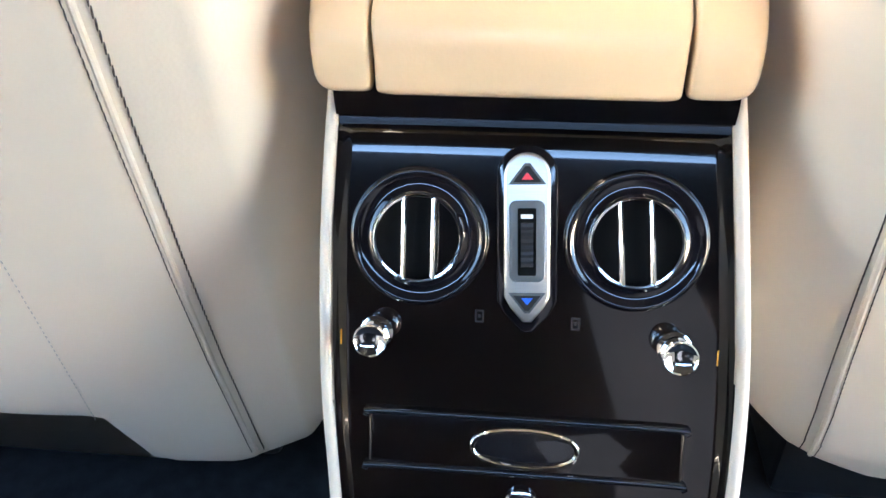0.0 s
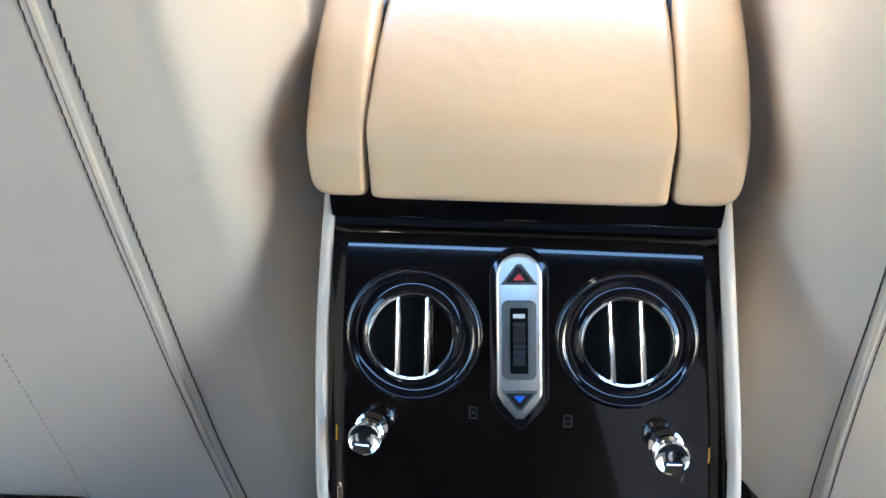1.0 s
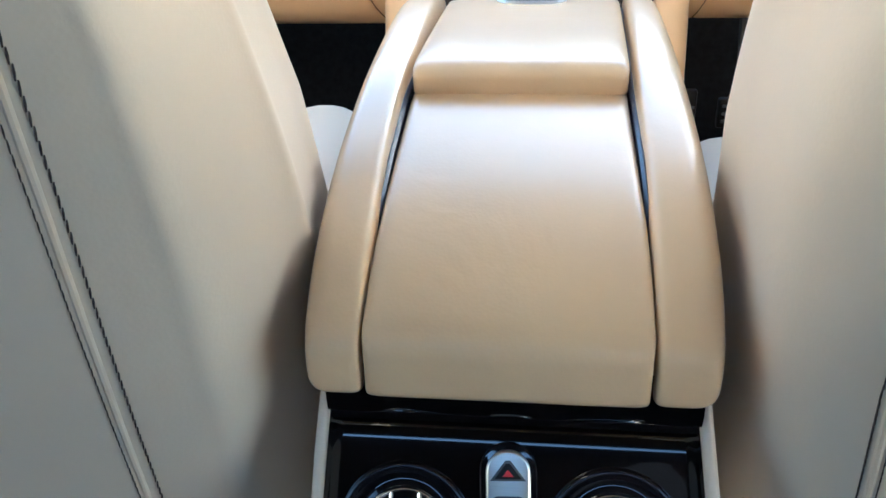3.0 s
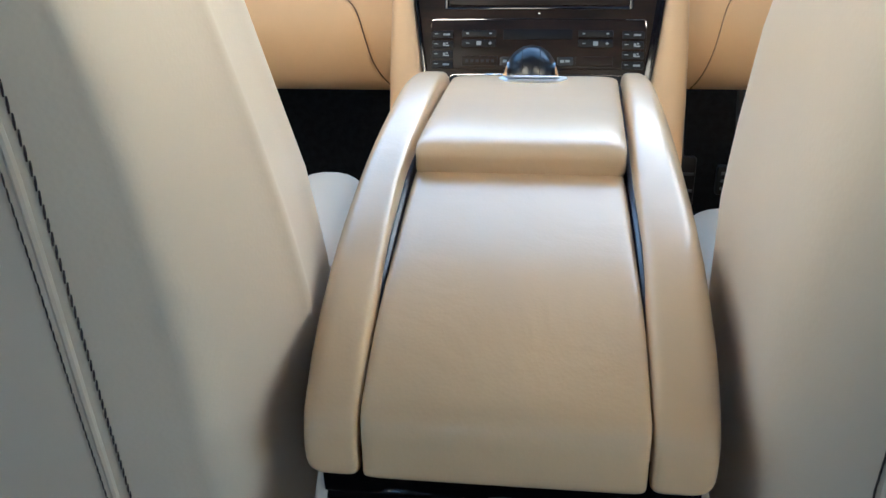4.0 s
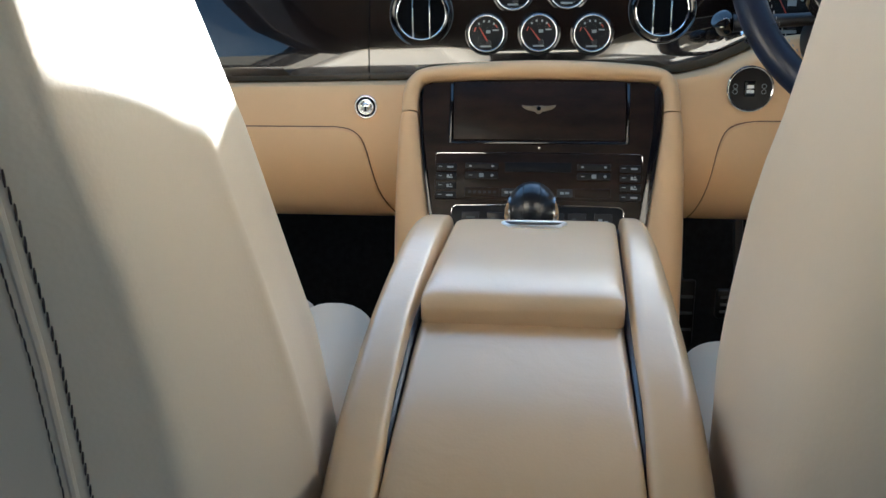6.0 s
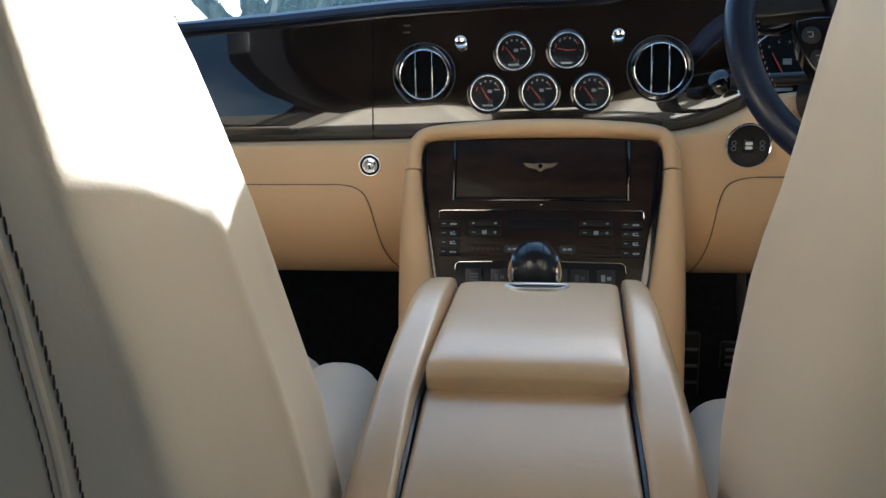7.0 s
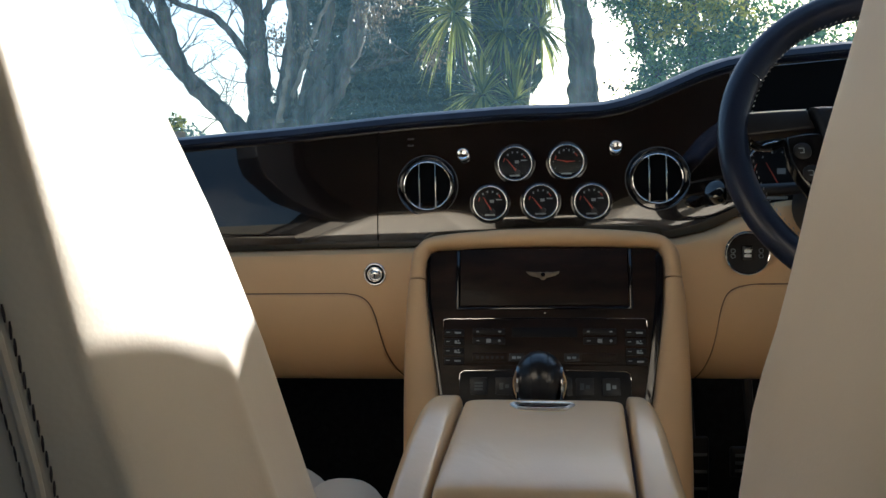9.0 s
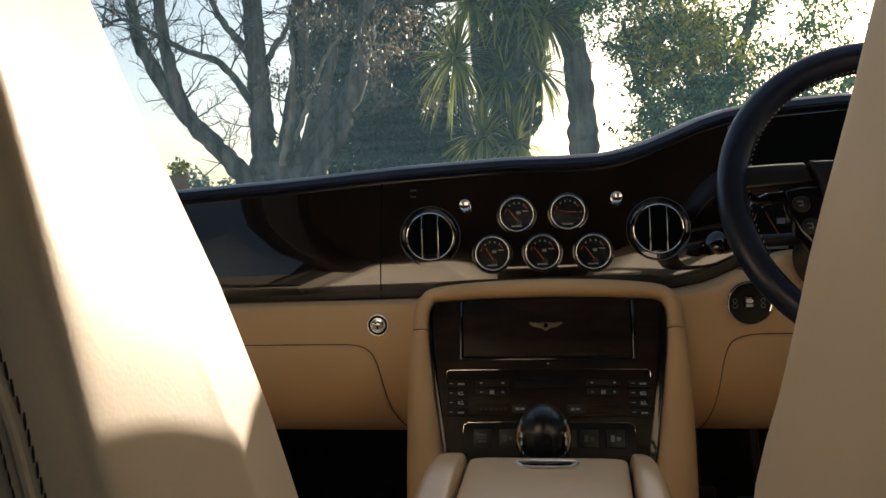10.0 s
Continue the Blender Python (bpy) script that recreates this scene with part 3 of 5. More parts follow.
def button(x0, x1, v0, v1, marks, mat=M_BLACK_SATIN, h=0.0035, print_mat=M_DIM_PRINT):
    b = part("button", slab(rounded(x0, x1, v0, v1, 0.0014, 3), 0.0, h, 0.0007, CP), mat, stack, "black push button")
    for mx0, mx1, mv0, mv1 in marks:
        cx, cv, w, hh = (x0 + x1) / 2, (v0 + v1) / 2, x1 - x0, v1 - v0
        part("mark", box(cx + mx0 * w, cx + mx1 * w, cv + mv0 * hh, cv + mv1 * hh, h - 0.0002, h + 0.0003, m=CP), print_mat, b)
    return b


for s in (-1, 1):
    for i in range(4):
        v = -0.0345 - 0.0144 * i
        xs = sorted((s * 0.1215, s * 0.1520))
        bar = [(-0.40, -0.22, 0.02, 0.12)]
        icon = [(0.02, 0.34, -0.14, 0.12)] if i in (0, 3) else [(0.02, 0.14, -0.22, 0.22), (0.14, 0.32, -0.24, -0.06), (0.18, 0.26, 0.06, 0.28)]
        button(xs[0], xs[1], v - 0.0108, v, bar + icon)
    for v0, v1, mk in ((-0.043, -0.0335, [(-0.38, -0.30, -0.12, 0.12), (0.30, 0.38, -0.12, 0.12)]), (-0.0575, -0.0470, [(-0.38, -0.28, -0.06, 0.06), (-0.07, 0.07, -0.28, 0.28), (0.28, 0.38, -0.06, 0.06), (0.31, 0.35, -0.2, 0.2)])):
        xs = sorted((s * 0.0590, s * 0.1085))
        button(xs[0], xs[1], v0, v1, mk)
    xs = sorted((s * 0.0560, s * 0.1085))
    button(xs[0], xs[1], -0.0845, -0.0705, [], M_WOOD_STACK, 0.0022)
    xs = sorted((s * 0.030, s * 0.0525))
    button(xs[0], xs[1], -0.0835, -0.0715, [(-0.3, -0.05, -0.18, 0.14), (0.02, 0.3, -0.14, 0.14)], M_BLACK, 0.0026)
for k in range(6):
    part("mark", box(-0.103 + 0.0075 * k, -0.0985 + 0.0075 * k, -0.0795, -0.0755, 0.0020, 0.0025, m=CP), M_BROWN_PRINT, stack)
part("display", slab(rounded(-0.0485, 0.0505, -0.0465, -0.0315, 0.0015), 0.0008, 0.0020, 0.0003, CP), M_DIAL, stack, "dark display window")
part("lower_slot", slab(rounded(-0.128, 0.128, -0.150, -0.0985, 0.006), -0.002, 0.0012, 0.0004, CP), M_BLACK_SATIN, stack, "black switch row")
part("slot_rim", tube([CP @ Vector(p) for p in ((-0.128, -0.112, 0.0014), (-0.127, -0.102, 0.0014), (-0.121, -0.0978, 0.0016), (0, -0.0955, 0.0018), (0.121, -0.0978, 0.0016), (0.127, -0.102, 0.0014), (0.128, -0.112, 0.0014))], 0.0005, 6), M_CHROME, stack, "thin chrome rim")
for i, x in enumerate((-0.0985, -0.060, 0.028, 0.060, 0.0985)):
    b = button(x - 0.013, x + 0.013, -0.134, -0.108, [(-0.25, 0.25, 0.12, 0.24), (-0.25, 0.25, -0.06, 0.06), (-0.25, 0.25, -0.24, -0.12)] if i == 0 else [(-0.28, -0.05, -0.18, 0.2), (0.05, 0.28, -0.1, 0.1)], M_BLACK, 0.0035, M_DIM_PRINT if i == 4 else M_FAINT)

# padded leather arch round the stack and the cheeks below it
arch_in = [(-0.1845, 0.046), (-0.184, 0.070), (-0.179, 0.0855), (-0.166, 0.0930), (-0.08, 0.0970), (0.0, 0.0980)]
arch_out = [(-0.2115, 0.046), (-0.2095, 0.078), (-0.200, 0.102), (-0.172, 0.1180), (-0.085, 0.1265), (0.0, 0.1290)]


def band(inner, outer, depth, mirror):
    pi, po = smooth_path([(x, v, 0) for x, v in inner], 6), smooth_path([(x, v, 0) for x, v in outer], 6)
    if mirror:
        pi += [Vector((-p.x, p.y, 0)) for p in reversed(pi[:-1])]
        po += [Vector((-p.x, p.y, 0)) for p in reversed(po[:-1])]
    rings = []
    for a, b in zip(pi, po):
        ring = [SP @ Vector((*a.lerp(b, f).xy, n)) for f, n in ((0.0, -0.014), (0.0, 0.002), (0.06, 0.0065), (0.2, 0.0105), (0.42, 0.0120), (0.65, 0.0105), (0.84, 0.0055), (0.95, -0.003), (1.0, -0.014), (1.0, -depth), (0.0, -depth))]
        rings.append(ring)
    return loft(rings)


surround = thing("stack_surround", "tan leather padded surround of the centre stack", "trim", (0, 1.3, 0.30))
part("arch", band(arch_in, arch_out, 0.10, True), M_DASH_LEATHER, surround)
cheek_in = [(-0.1850, 0.044), (-0.1820, 0.013), (-0.1735, -0.05), (-0.1625, -0.12), (-0.150, -0.20), (-0.137, -0.30), (-0.125, -0.48)]
cheek_out = [(-0.2115, 0.044), (-0.2150, 0.013), (-0.2165, -0.05), (-0.2160, -0.12), (-0.214, -0.20), (-0.210, -0.30), (-0.20, -0.48)]
for s in (1, -1):
    b = band([(s * x, v) for x, v in cheek_in], [(s * x, v) for x, v in cheek_out], 0.22, False)
    part("cheek", b, M_DASH_LEATHER, surround)

# ---- dashboard ----
XS = np.linspace(-0.80, 0.80, 81)
TOPX, TOPZ = (-0.8, -0.637, -0.441, -0.243, -0.052, 0.041, 0.10, 0.133, 0.178, 0.223, 0.262, 0.303, 0.36, 0.483, 0.60, 0.80), (1.083, 1.093, 1.104, 1.119, 1.128, 1.1275, 1.129, 1.134, 1.148, 1.166, 1.182, 1.194, 1.204, 1.212, 1.208, 1.188)
LOWX, LOWZ = (-0.8, -0.5, -0.21, 0.0, 0.217, 0.268, 0.318, 0.36, 0.45, 0.60, 0.80), (0.903, 0.9055, 0.9095, 0.912, 0.919, 0.930, 0.953, 0.975, 0.985, 0.975, 0.94)
top_z = lambda x: float(np.interp(x, TOPX, TOPZ))
low_z = lambda x: float(np.interp(x, LOWX, LOWZ))
dash_y = lambda x: 1.325 + 0.02 * (x / 0.8) ** 2
FASCIA = ((0.0, 0.004), (0.012, -0.001), (0.05, -0.004), (0.14, -0.0045), (0.25, -0.002), (0.45, 0.006), (0.7, 0.0175), (0.88, 0.026), (1.0, 0.030))
face_y = lambda x, z: dash_y(x) + float(np.interp((z - low_z(x)) / (top_z(x) - 0.006 - low_z(x)), [f for f, _ in FASCIA], [d for _, d in FASCIA]))
dash = thing("dashboard", "dark lacquered walnut dashboard over tan leather", "dashboard", (0, 1.4, 0.69))
rings = []
for x in XS:
    z0, z1, y = low_z(x), top_z(x) - 0.006, dash_y(x)
    h = z1 - z0
    rings.append([(x, y + d, z0 + f * h) for f, d in ((0.0, 0.08), *FASCIA, (1.0, 0.08))])
part("fascia", loft(rings), M_FASCIA, dash, "polished dark walnut fascia")
roll = [(x, dash_y(x) + 0.030, top_z(x)) for x in XS]
rings = [[(x, y + dy, z + dz) for dy, dz in ((0.0, -0.010), (-0.010, -0.008), (-0.0165, 0.000), (-0.014, 0.009), (-0.004, 0.0145), (0.05, 0.020), (0.45, 0.005), (0.45, -0.05), (0.05, -0.02))] for x, y, z in roll]
part("top_roll", loft(rings), M_ROLL, dash, "black leather top roll with stitching")
part("top_stitching", stitches([(x, y - 0.0160, z - 0.003) for x, y, z in roll], 0.004, 0.002, 0.00050), M_GREY, dash, "pale stitching")
part("seam", tube([(-0.2725, face_y(-0.2725, z) - 0.0002, z) for z in np.linspace(0.912, 1.106, 12)], 0.0011, 6), M_VOID, dash)

CURL_R = 0.132


def curl_y(z, top):
    """How far the padded lower dash turns forward under itself below the height top."""
    d = min(max(top - z, 0.0), 0.124)
    return CURL_R - math.sqrt(CURL_R ** 2 - d * d)


def curled(bm, top):
    """Cut a flat upright panel across and roll its lower part under."""
    for z in np.linspace(top - 0.002, top - 0.125, 14):
        bmesh.ops.bisect_plane(bm, geom=bm.verts[:] + bm.edges[:] + bm.faces[:], plane_co=(0, 0, float(z)), plane_no=(0, 0, 1))
    for v in bm.verts:
        v.co.y += curl_y(v.co.z, top)
    return bm


def lower_panel(x0, x1, y, z_end, top):
    rings = []
    for x in np.linspace(x0, x1, 40):
        z1 = low_z(x) - 0.001
        face = [(y + dy, z1 - dz) for dy, dz in ((0.042, -0.0005), (0.020, 0.0), (0.009, 0.0045), (0.002, 0.018))]
        face += [(y + curl_y(z, top), z) for z in np.linspace(top + 0.02, z_end, 16)]
        rings.append([(x, 1.40, z1)] + [(x, a, b) for a, b in face] + [(x, 1.40, z_end)])
    return loft(rings)


part("lower_panel", lower_panel(-0.80, -0.20, 1.283, 0.675, 0.797), M_DASH_LEATHER, dash, "tan leather lower panel")
part("lower_panel", lower_panel(0.20, 0.80, 1.260, 0.686, 0.807), M_DASH_LEATHER, dash, "tan leather lower panel")
DL = facing((0, 1.283, 0.0), 0)
glove = [(-0.80, 0.6765), (-0.80, 0.838)] + [tuple(p.xy) for p in smooth_path([(-0.325, 0.838, 0), (-0.300, 0.834, 0), (-0.283, 0.822, 0), (-0.273, 0.800, 0), (-0.266, 0.770, 0), (-0.258, 0.735, 0), (-0.249, 0.710, 0), (-0.2385, 0.690, 0), (-0.231, 0.6765, 0)], 4)]
part("glovebox_lid", curled(slab(glove[::-1], -0.012, 0.007, 0.006, DL, 4), 0.797), M_DASH_LEATHER, dash, "tan leather glovebox lid")
part("lid_seam", tube([DL @ Vector((x, v, 0.0012 - curl_y(v, 0.797))) for x, v in glove[1:]], 0.0016, 6), M_SEAM, dash, "dark seam")
DR = facing((0, 1.262, 0), 0)
knee = [(0.80, 0.688), (0.80, 0.852)] + [tuple(p.xy) for p in smooth_path([(0.330, 0.852, 0), (0.302, 0.848, 0), (0.285, 0.838, 0), (0.276, 0.818, 0), (0.271, 0.790, 0), (0.267, 0.760, 0), (0.2615, 0.730, 0), (0.2545, 0.703, 0), (0.2495, 0.688, 0)], 4)]
part("knee_panel", curled(slab(knee, -0.012, 0.006, 0.006, DR, 4), 0.807), M_DASH_LEATHER, dash, "tan leather knee panel")
part("lid_seam", tube([DR @ Vector((x, v, 0.0012 - curl_y(v, 0.807))) for x, v in knee[1:]], 0.0016, 6), M_SEAM, dash, "dark seam")

lock = thing("glovebox_lock", "round chrome glovebox lock in tan leather", "lock", (-0.271, 1.282, 0.87))
FM = facing((-0.271, 1.284, 0.870), 0)
part("ring", torus(0.0170, 0.0020, 44, 10, FM @ Matrix.Translation((0, 0, 0.0022))), M_CHROME, lock)
part("groove", lathe([(0.0170, 0.0010), (0.0100, 0.0010)], 40, FM), M_VOID, lock)
part("middle_ring", torus(0.0112, 0.0016, 44, 10, FM @ Matrix.Translation((0, 0, 0.0034))), M_CHROME, lock)
part("barrel", lathe([(0.0098, 0.0030), (0.0072, 0.0036), (0.0060, 0.0052), (0.0035, 0.0062), (0.0, 0.0066)], 32, FM), M_CHROME, lock)
part("keyhole", box(-0.0011, 0.0011, -0.0052, 0.0015, 0.0055, 0.0066, m=FM), M_VOID, lock)

pod = thing("mirror_switch_pod", "round black switch pod with a chrome ring in tan leather", "switch", (0.312, 1.25, 0.90))
FM = facing((0.312, 1.258, 0.900), 0)
part("ring", torus(0.0322, 0.0019, 56, 8, FM @ Matrix.Translation((0, 0, 0.004))), M_CHROME, pod, "chrome ring")
part("disc", lathe([(0.0322, -0.004), (0.0318, 0.003), (0.030, 0.0022), (0.0, 0.0018)], 48, FM), M_BLACK_SATIN, pod, "black disc")
part("rocker", slab(rounded(-0.0085, 0.0075, -0.011, 0.012, 0.002), 0.001, 0.005, 0.001, FM), M_BLACK_GLOSS, pod, "black rocker")
for v in (0.0035, -0.0035):
    part("mark", box(-0.005, 0.005, v - 0.0022, v + 0.0022, 0.0048, 0.0053, m=FM), M_WHITE, pod)
for x in (-0.021, 0.020):
    for v in (-0.004, 0.004):
        part("mark", torus(0.0032, 0.0005, 16, 5, FM @ Matrix.Translation((x, v, 0.0024))), M_DIM_PRINT, pod)


# ---- dials, vents and knobs on the fascia ----
def gauge(x, z, needle, r=0.0268, y=None, hands=False):
    y = y or face_y(x, z) - 0.002
    m = facing((x, y, z), 4)
    g = thing("dial_gauge", "round black dial with a chrome bezel and a red needle", "gauge", (x, y, z), "dashboard dials")
    part("mount_ring", lathe([(r * 1.28, -0.004), (r * 1.26, 0.0015), (r * 1.16, 0.0022), (r * 1.08, 0.001)], 48, m), M_BLACK_GLOSS, g, "black lacquered ring")
    part("outer_line", torus(r * 1.23, 0.0009, 56, 6, m @ Matrix.Translation((0, 0, 0.0014))), M_LIP, g, "thin glossy black ring")
    part("bezel", torus(r * 1.03, 0.0015, 56, 10, m @ Matrix.Translation((0, 0, 0.0030))), M_CHROME, g, "chrome bezel")
    d = part("dial", lathe([(r * 0.985, 0.0008), (0.0, 0.0008)], 40, m), M_DIAL, g, "black dial face")
    for a in np.linspace(128, 52, 4):
        c, s = math.cos(radians(a)), math.sin(radians(a))
        part("tick", box(r * 0.72 * c - 0.0013, r * 0.72 * c + 0.0013, r * 0.72 * s - 0.0016, r * 0.72 * s + 0.0016, 0.0009, 0.0012, m=m), M_DIM_PRINT, d)
    for a0, a1 in ((170, 150), (45, 28)):
        part("red_arc", tube([m @ Vector((r * 0.72 * math.cos(radians(a)), r * 0.72 * math.sin(radians(a)), 0.0011)) for a in np.linspace(a0, a1, 4)], 0.0010, 4), M_NEEDLE, d)
    part("script_bar", box(-r * 0.34, r * 0.30, -r * 0.78, -r * 0.68, 0.0009, 0.0012, m=m), M_DIM_PRINT, d)
    if hands:
        for a, ln in ((168, 0.62), (2, 0.50)):
            c, s = math.cos(radians(a)), math.sin(radians(a))
            part("clock_hand", tube([m @ Vector((-r * 0.1 * c, -r * 0.1 * s, 0.0018)), m @ Vector((r * ln * c, r * ln * s, 0.0018))], [0.0012, 0.0006], 5), M_NEEDLE, g, "red clock hand")
        for a in range(0, 360, 30):
            c, s = math.cos(radians(a)), math.sin(radians(a))
            part("hour_mark", box(r * 0.80 * c - 0.0006, r * 0.80 * c + 0.0006, r * 0.80 * s - 0.0006, r * 0.80 * s + 0.0006, 0.0009, 0.0012, m=m), M_DIM_PRINT, d)
    else:
        part("symbol", box(-r * 0.02, r * 0.24, r * 0.02, r * 0.20, 0.0009, 0.0012, m=m), M_DIM_PRINT, d)
        part("small_print", box(r * 0.36, r * 0.72, r * 0.16, r * 0.24, 0.0009, 0.0012, m=m), M_DIM_PRINT, d)
        c, s = math.cos(radians(needle)), math.sin(radians(needle))
        part("needle", tube([m @ Vector((r * 0.12, -r * 0.50, 0.0018)), m @ Vector((r * 0.12 + r * 1.02 * c, -r * 0.50 + r * 1.02 * s, 0.0018))], [0.0014, 0.0005], 5), M_NEEDLE, g, "red needle")
        part("hub", lathe([(r * 0.16, 0.001), (r * 0.15, 0.003), (0.0, 0.0032)], 16, m @ Matrix.Translation((r * 0.14, -r * 0.52, 0))), M_BLACK, g)
    glass = part("glass", lathe([(r * 0.93, 0.0028), (0.0, 0.0030)], 40, m), M_COVER, g, "clear glass")
    glass.visible_shadow = False
    return g


for x, z, a in ((-0.0405, 1.0460, 128), (0.0440, 1.0475, 160), (-0.0820, 0.9820, 122), (0.0010, 0.9825, 128), (0.0835, 0.9815, 126)):
    gauge(x, z, a, hands=a == 160)
rings = [[(x, face_y(x, z) + d, z) for z, d in [(low_z(x) + 0.012, 0.004)] + [(low_z(x) + f * (top_z(x) - low_z(x)), -0.004) for f in (0.06, 0.2, 0.35, 0.5, 0.65, 0.8)] + [(top_z(x) - 0.014, -0.004), (top_z(x) - 0.012, 0.004)]] for x in np.linspace(0.318, 0.66, 28)]
lone("instrument_panel", loft(rings, False, False), M_VOID, "matt black instrument panel behind the steering wheel", "instrument panel")
gauge(0.372, 1.018, 118, 0.050, face_y(0.372, 1.018) - 0.006)


def dash_vent(x, z):
    y = face_y(x, z) - 0.002
    m = facing((x, y, z), 4)
    v = thing("air_vent", "large round chrome-rimmed dashboard air vent", "air vent", (x, y, z), "dashboard air vents")
    part("bowl", lathe([(0.052, -0.003), (0.0515, 0.003), (0.050, 0.004), (0.046, 0.001), (0.0435, 0.0005), (0.0395, 0.003), (0.038, 0.003)], 56, m), M_BLACK_GLOSS, v, "black lacquered bowl")
    part("outer_ring", torus(0.0510, 0.0004, 64, 6, m @ Matrix.Translation((0, 0, 0.0034))), M_GREY, v, "thin dim line")
    ball = m @ Matrix.Translation((0, 0, 0.0062))
    part("inner_ring", torus(0.0395, 0.0011, 64, 8, ball), M_CHROME, v, "chrome ring")
    # shallow dish, coloured black for the shade of a deep opening
    part("cavity_shade", lathe([(0.0395, -0.0005), (0.039, -0.0045), (0.0, -0.0050)], 44, ball), M_VOID, v)
    for k in (-1, 1):
        h = math.sqrt(0.0395 ** 2 - 0.0135 ** 2)
        part("bar", tube([(k * 0.0135, h * s, 0.003 * (1 - s * s)) for s in np.linspace(-1, 1, 11)], 0.0019, 8, m=ball, flat=0.7), M_CHROME, v, "chrome bar")


dash_vent(-0.1865, 1.0125)
dash_vent(0.1885, 1.0160)
for x, z in ((-0.1265, 1.0635), (0.1235, 1.0690)):
    m = facing((x, face_y(x, z) - 0.001, z), 4)
    pull_knob(m, (x, face_y(x, z) - 0.001, z), 1.12, 0.55)
for z, w in ((1.0925, 0.011), (1.0815, 0.010)):
    lone("switch_mark", box(-0.217 - w / 2, -0.217 + w / 2, face_y(-0.217, z) - 0.0012, face_y(-0.217, z) + 0.004, z - 0.0014, z + 0.0014, 0.0006), M_BLACK, "slim black warning lamp slot in the walnut", "switch")

# ---- steering wheel ----
WT = radians(22)
WMAT = Matrix.Translation((0.4345, 1.03, 1.0545)) @ Matrix(((1, 0, 0), (0, math.sin(WT), -math.cos(WT)), (0, math.cos(WT), math.sin(WT)))).to_4x4()
wheel = thing("steering_wheel", "black leather steering wheel with stitched rim and spokes", "steering wheel", (0.4345, 1.03, 1.0545))
RW = 0.1948
part("rim", torus(RW, 0.0205, 96, 18, WMAT, 0.85), M_ROLL, wheel, "black leather rim")
ringp = [(WMAT @ Vector(((RW - 0.0200) * math.cos(a), (RW - 0.0200) * math.sin(a), 0.004))) for a in np.linspace(0, 2 * math.pi, 120)]
part("rim_stitching", stitches(ringp, 0.0035, 0.004, 0.0007, wave=0.0012), M_PALE_THREAD, wheel, "pale stitching")
for a in (28, 152, 205, 335):
    loop = [WMAT @ Vector(((RW + 0.0209 * math.cos(q)) * math.cos(radians(a)), (RW + 0.0209 * math.cos(q)) * math.sin(radians(a)), 0.85 * 0.0209 * math.sin(q))) for q in np.linspace(0, 2 * math.pi, 20)[:-1]]
    part("rim_seam", tube(loop, 0.0007, 5, True), M_BLACK, wheel)
pad_edge = [(-0.1020, 0.0440), (-0.0900, -0.0050), (-0.0860, -0.0500), (-0.0700, -0.0860)]
part("hub", slab(pad_edge + [(-x, v) for x, v in reversed(pad_edge)], -0.035, 0.018, 0.010, WMAT, 4), M_BLACK_LEATHER, wheel, "black leather airbag pad")
for s in (-1, 1):
    sp = [(s * 0.180, 0.0100), (s * 0.0975, 0.0175), (s * 0.1045, 0.0430), (s * 0.178, 0.0405)]
    part("spoke", slab(sp[::-s], -0.014, 0.008, 0.004, WMAT, 3), M_BLACK, wheel, "black spoke with a thin bright edge")
    part("spoke_trim", tube([WMAT @ Vector((s * 0.174, 0.0412, 0.005)), WMAT @ Vector((s * 0.140, 0.0425, 0.006)), WMAT @ Vector((s * 0.106, 0.0435, 0.005))], 0.0008, 6), M_ALU, wheel, "thin bright trim")
    arm_path = [WMAT @ Vector((s * x, v, -0.004)) for x, v in ((0.176, 0.008), (0.166, -0.001), (0.154, -0.003), (0.142, 0.000), (0.130, 0.006))]
    part("pod_arm", tube(smooth_path(arm_path, 4), 0.0045, 8), M_BLACK_GLOSS, wheel, "glossy black arm of the control pod")
    pod_out = [(s * 0.1340, 0.0060), (s * 0.1330, -0.0050), (s * 0.1300, -0.0270), (s * 0.1220, -0.0480), (s * 0.1100, -0.0680), (s * 0.0860, -0.0680), (s * 0.0860, 0.0120), (s * 0.1140, 0.0105)]
    part("control_pod", slab(pod_out[::s], -0.012, 0.010, 0.004, WMAT, 3), M_BLACK_GLOSS, wheel, "glossy black control pod")
    for bx, bv in ((0.1173, -0.0141), (0.1092, -0.0434)):
        part("button", slab([(s * bx + 0.0105 * math.cos(q), bv + 0.0105 * math.copysign(abs(math.sin(q)) ** 0.8, math.sin(q))) for q in np.linspace(0, 2 * math.pi, 25)[:-1]], 0.008, 0.0125, 0.0012, WMAT), M_BLACK, wheel, "round black button")
        for dx, dv, w, h in ((-0.002, 0.003, 0.0030, 0.0006), (0.0012, 0.0, 0.0006, 0.0030), (-0.001, -0.003, 0.0026, 0.0006)):
            part("button_mark", box(s * bx + dx - w, s * bx + dx + w, bv + dv - h, bv + dv + h, 0.0123, 0.0128, m=WMAT), M_DIM_PRINT, wheel)
part("column", lathe([(0.045, -0.03), (0.05, -0.08), (0.06, -0.24)], 32, WMAT), M_BLACK, wheel, "black column shroud")
stalk = thing("indicator_stalk", "black stalk with a round end beside the column", "stalk", (0.30, 1.23, 0.99))
part("arm", tube([(0.42, 1.20, 1.00), (0.31, 1.225, 0.995), (0.275, 1.23, 0.993)], [0.009, 0.010, 0.013], 12), M_BLACK, stalk)
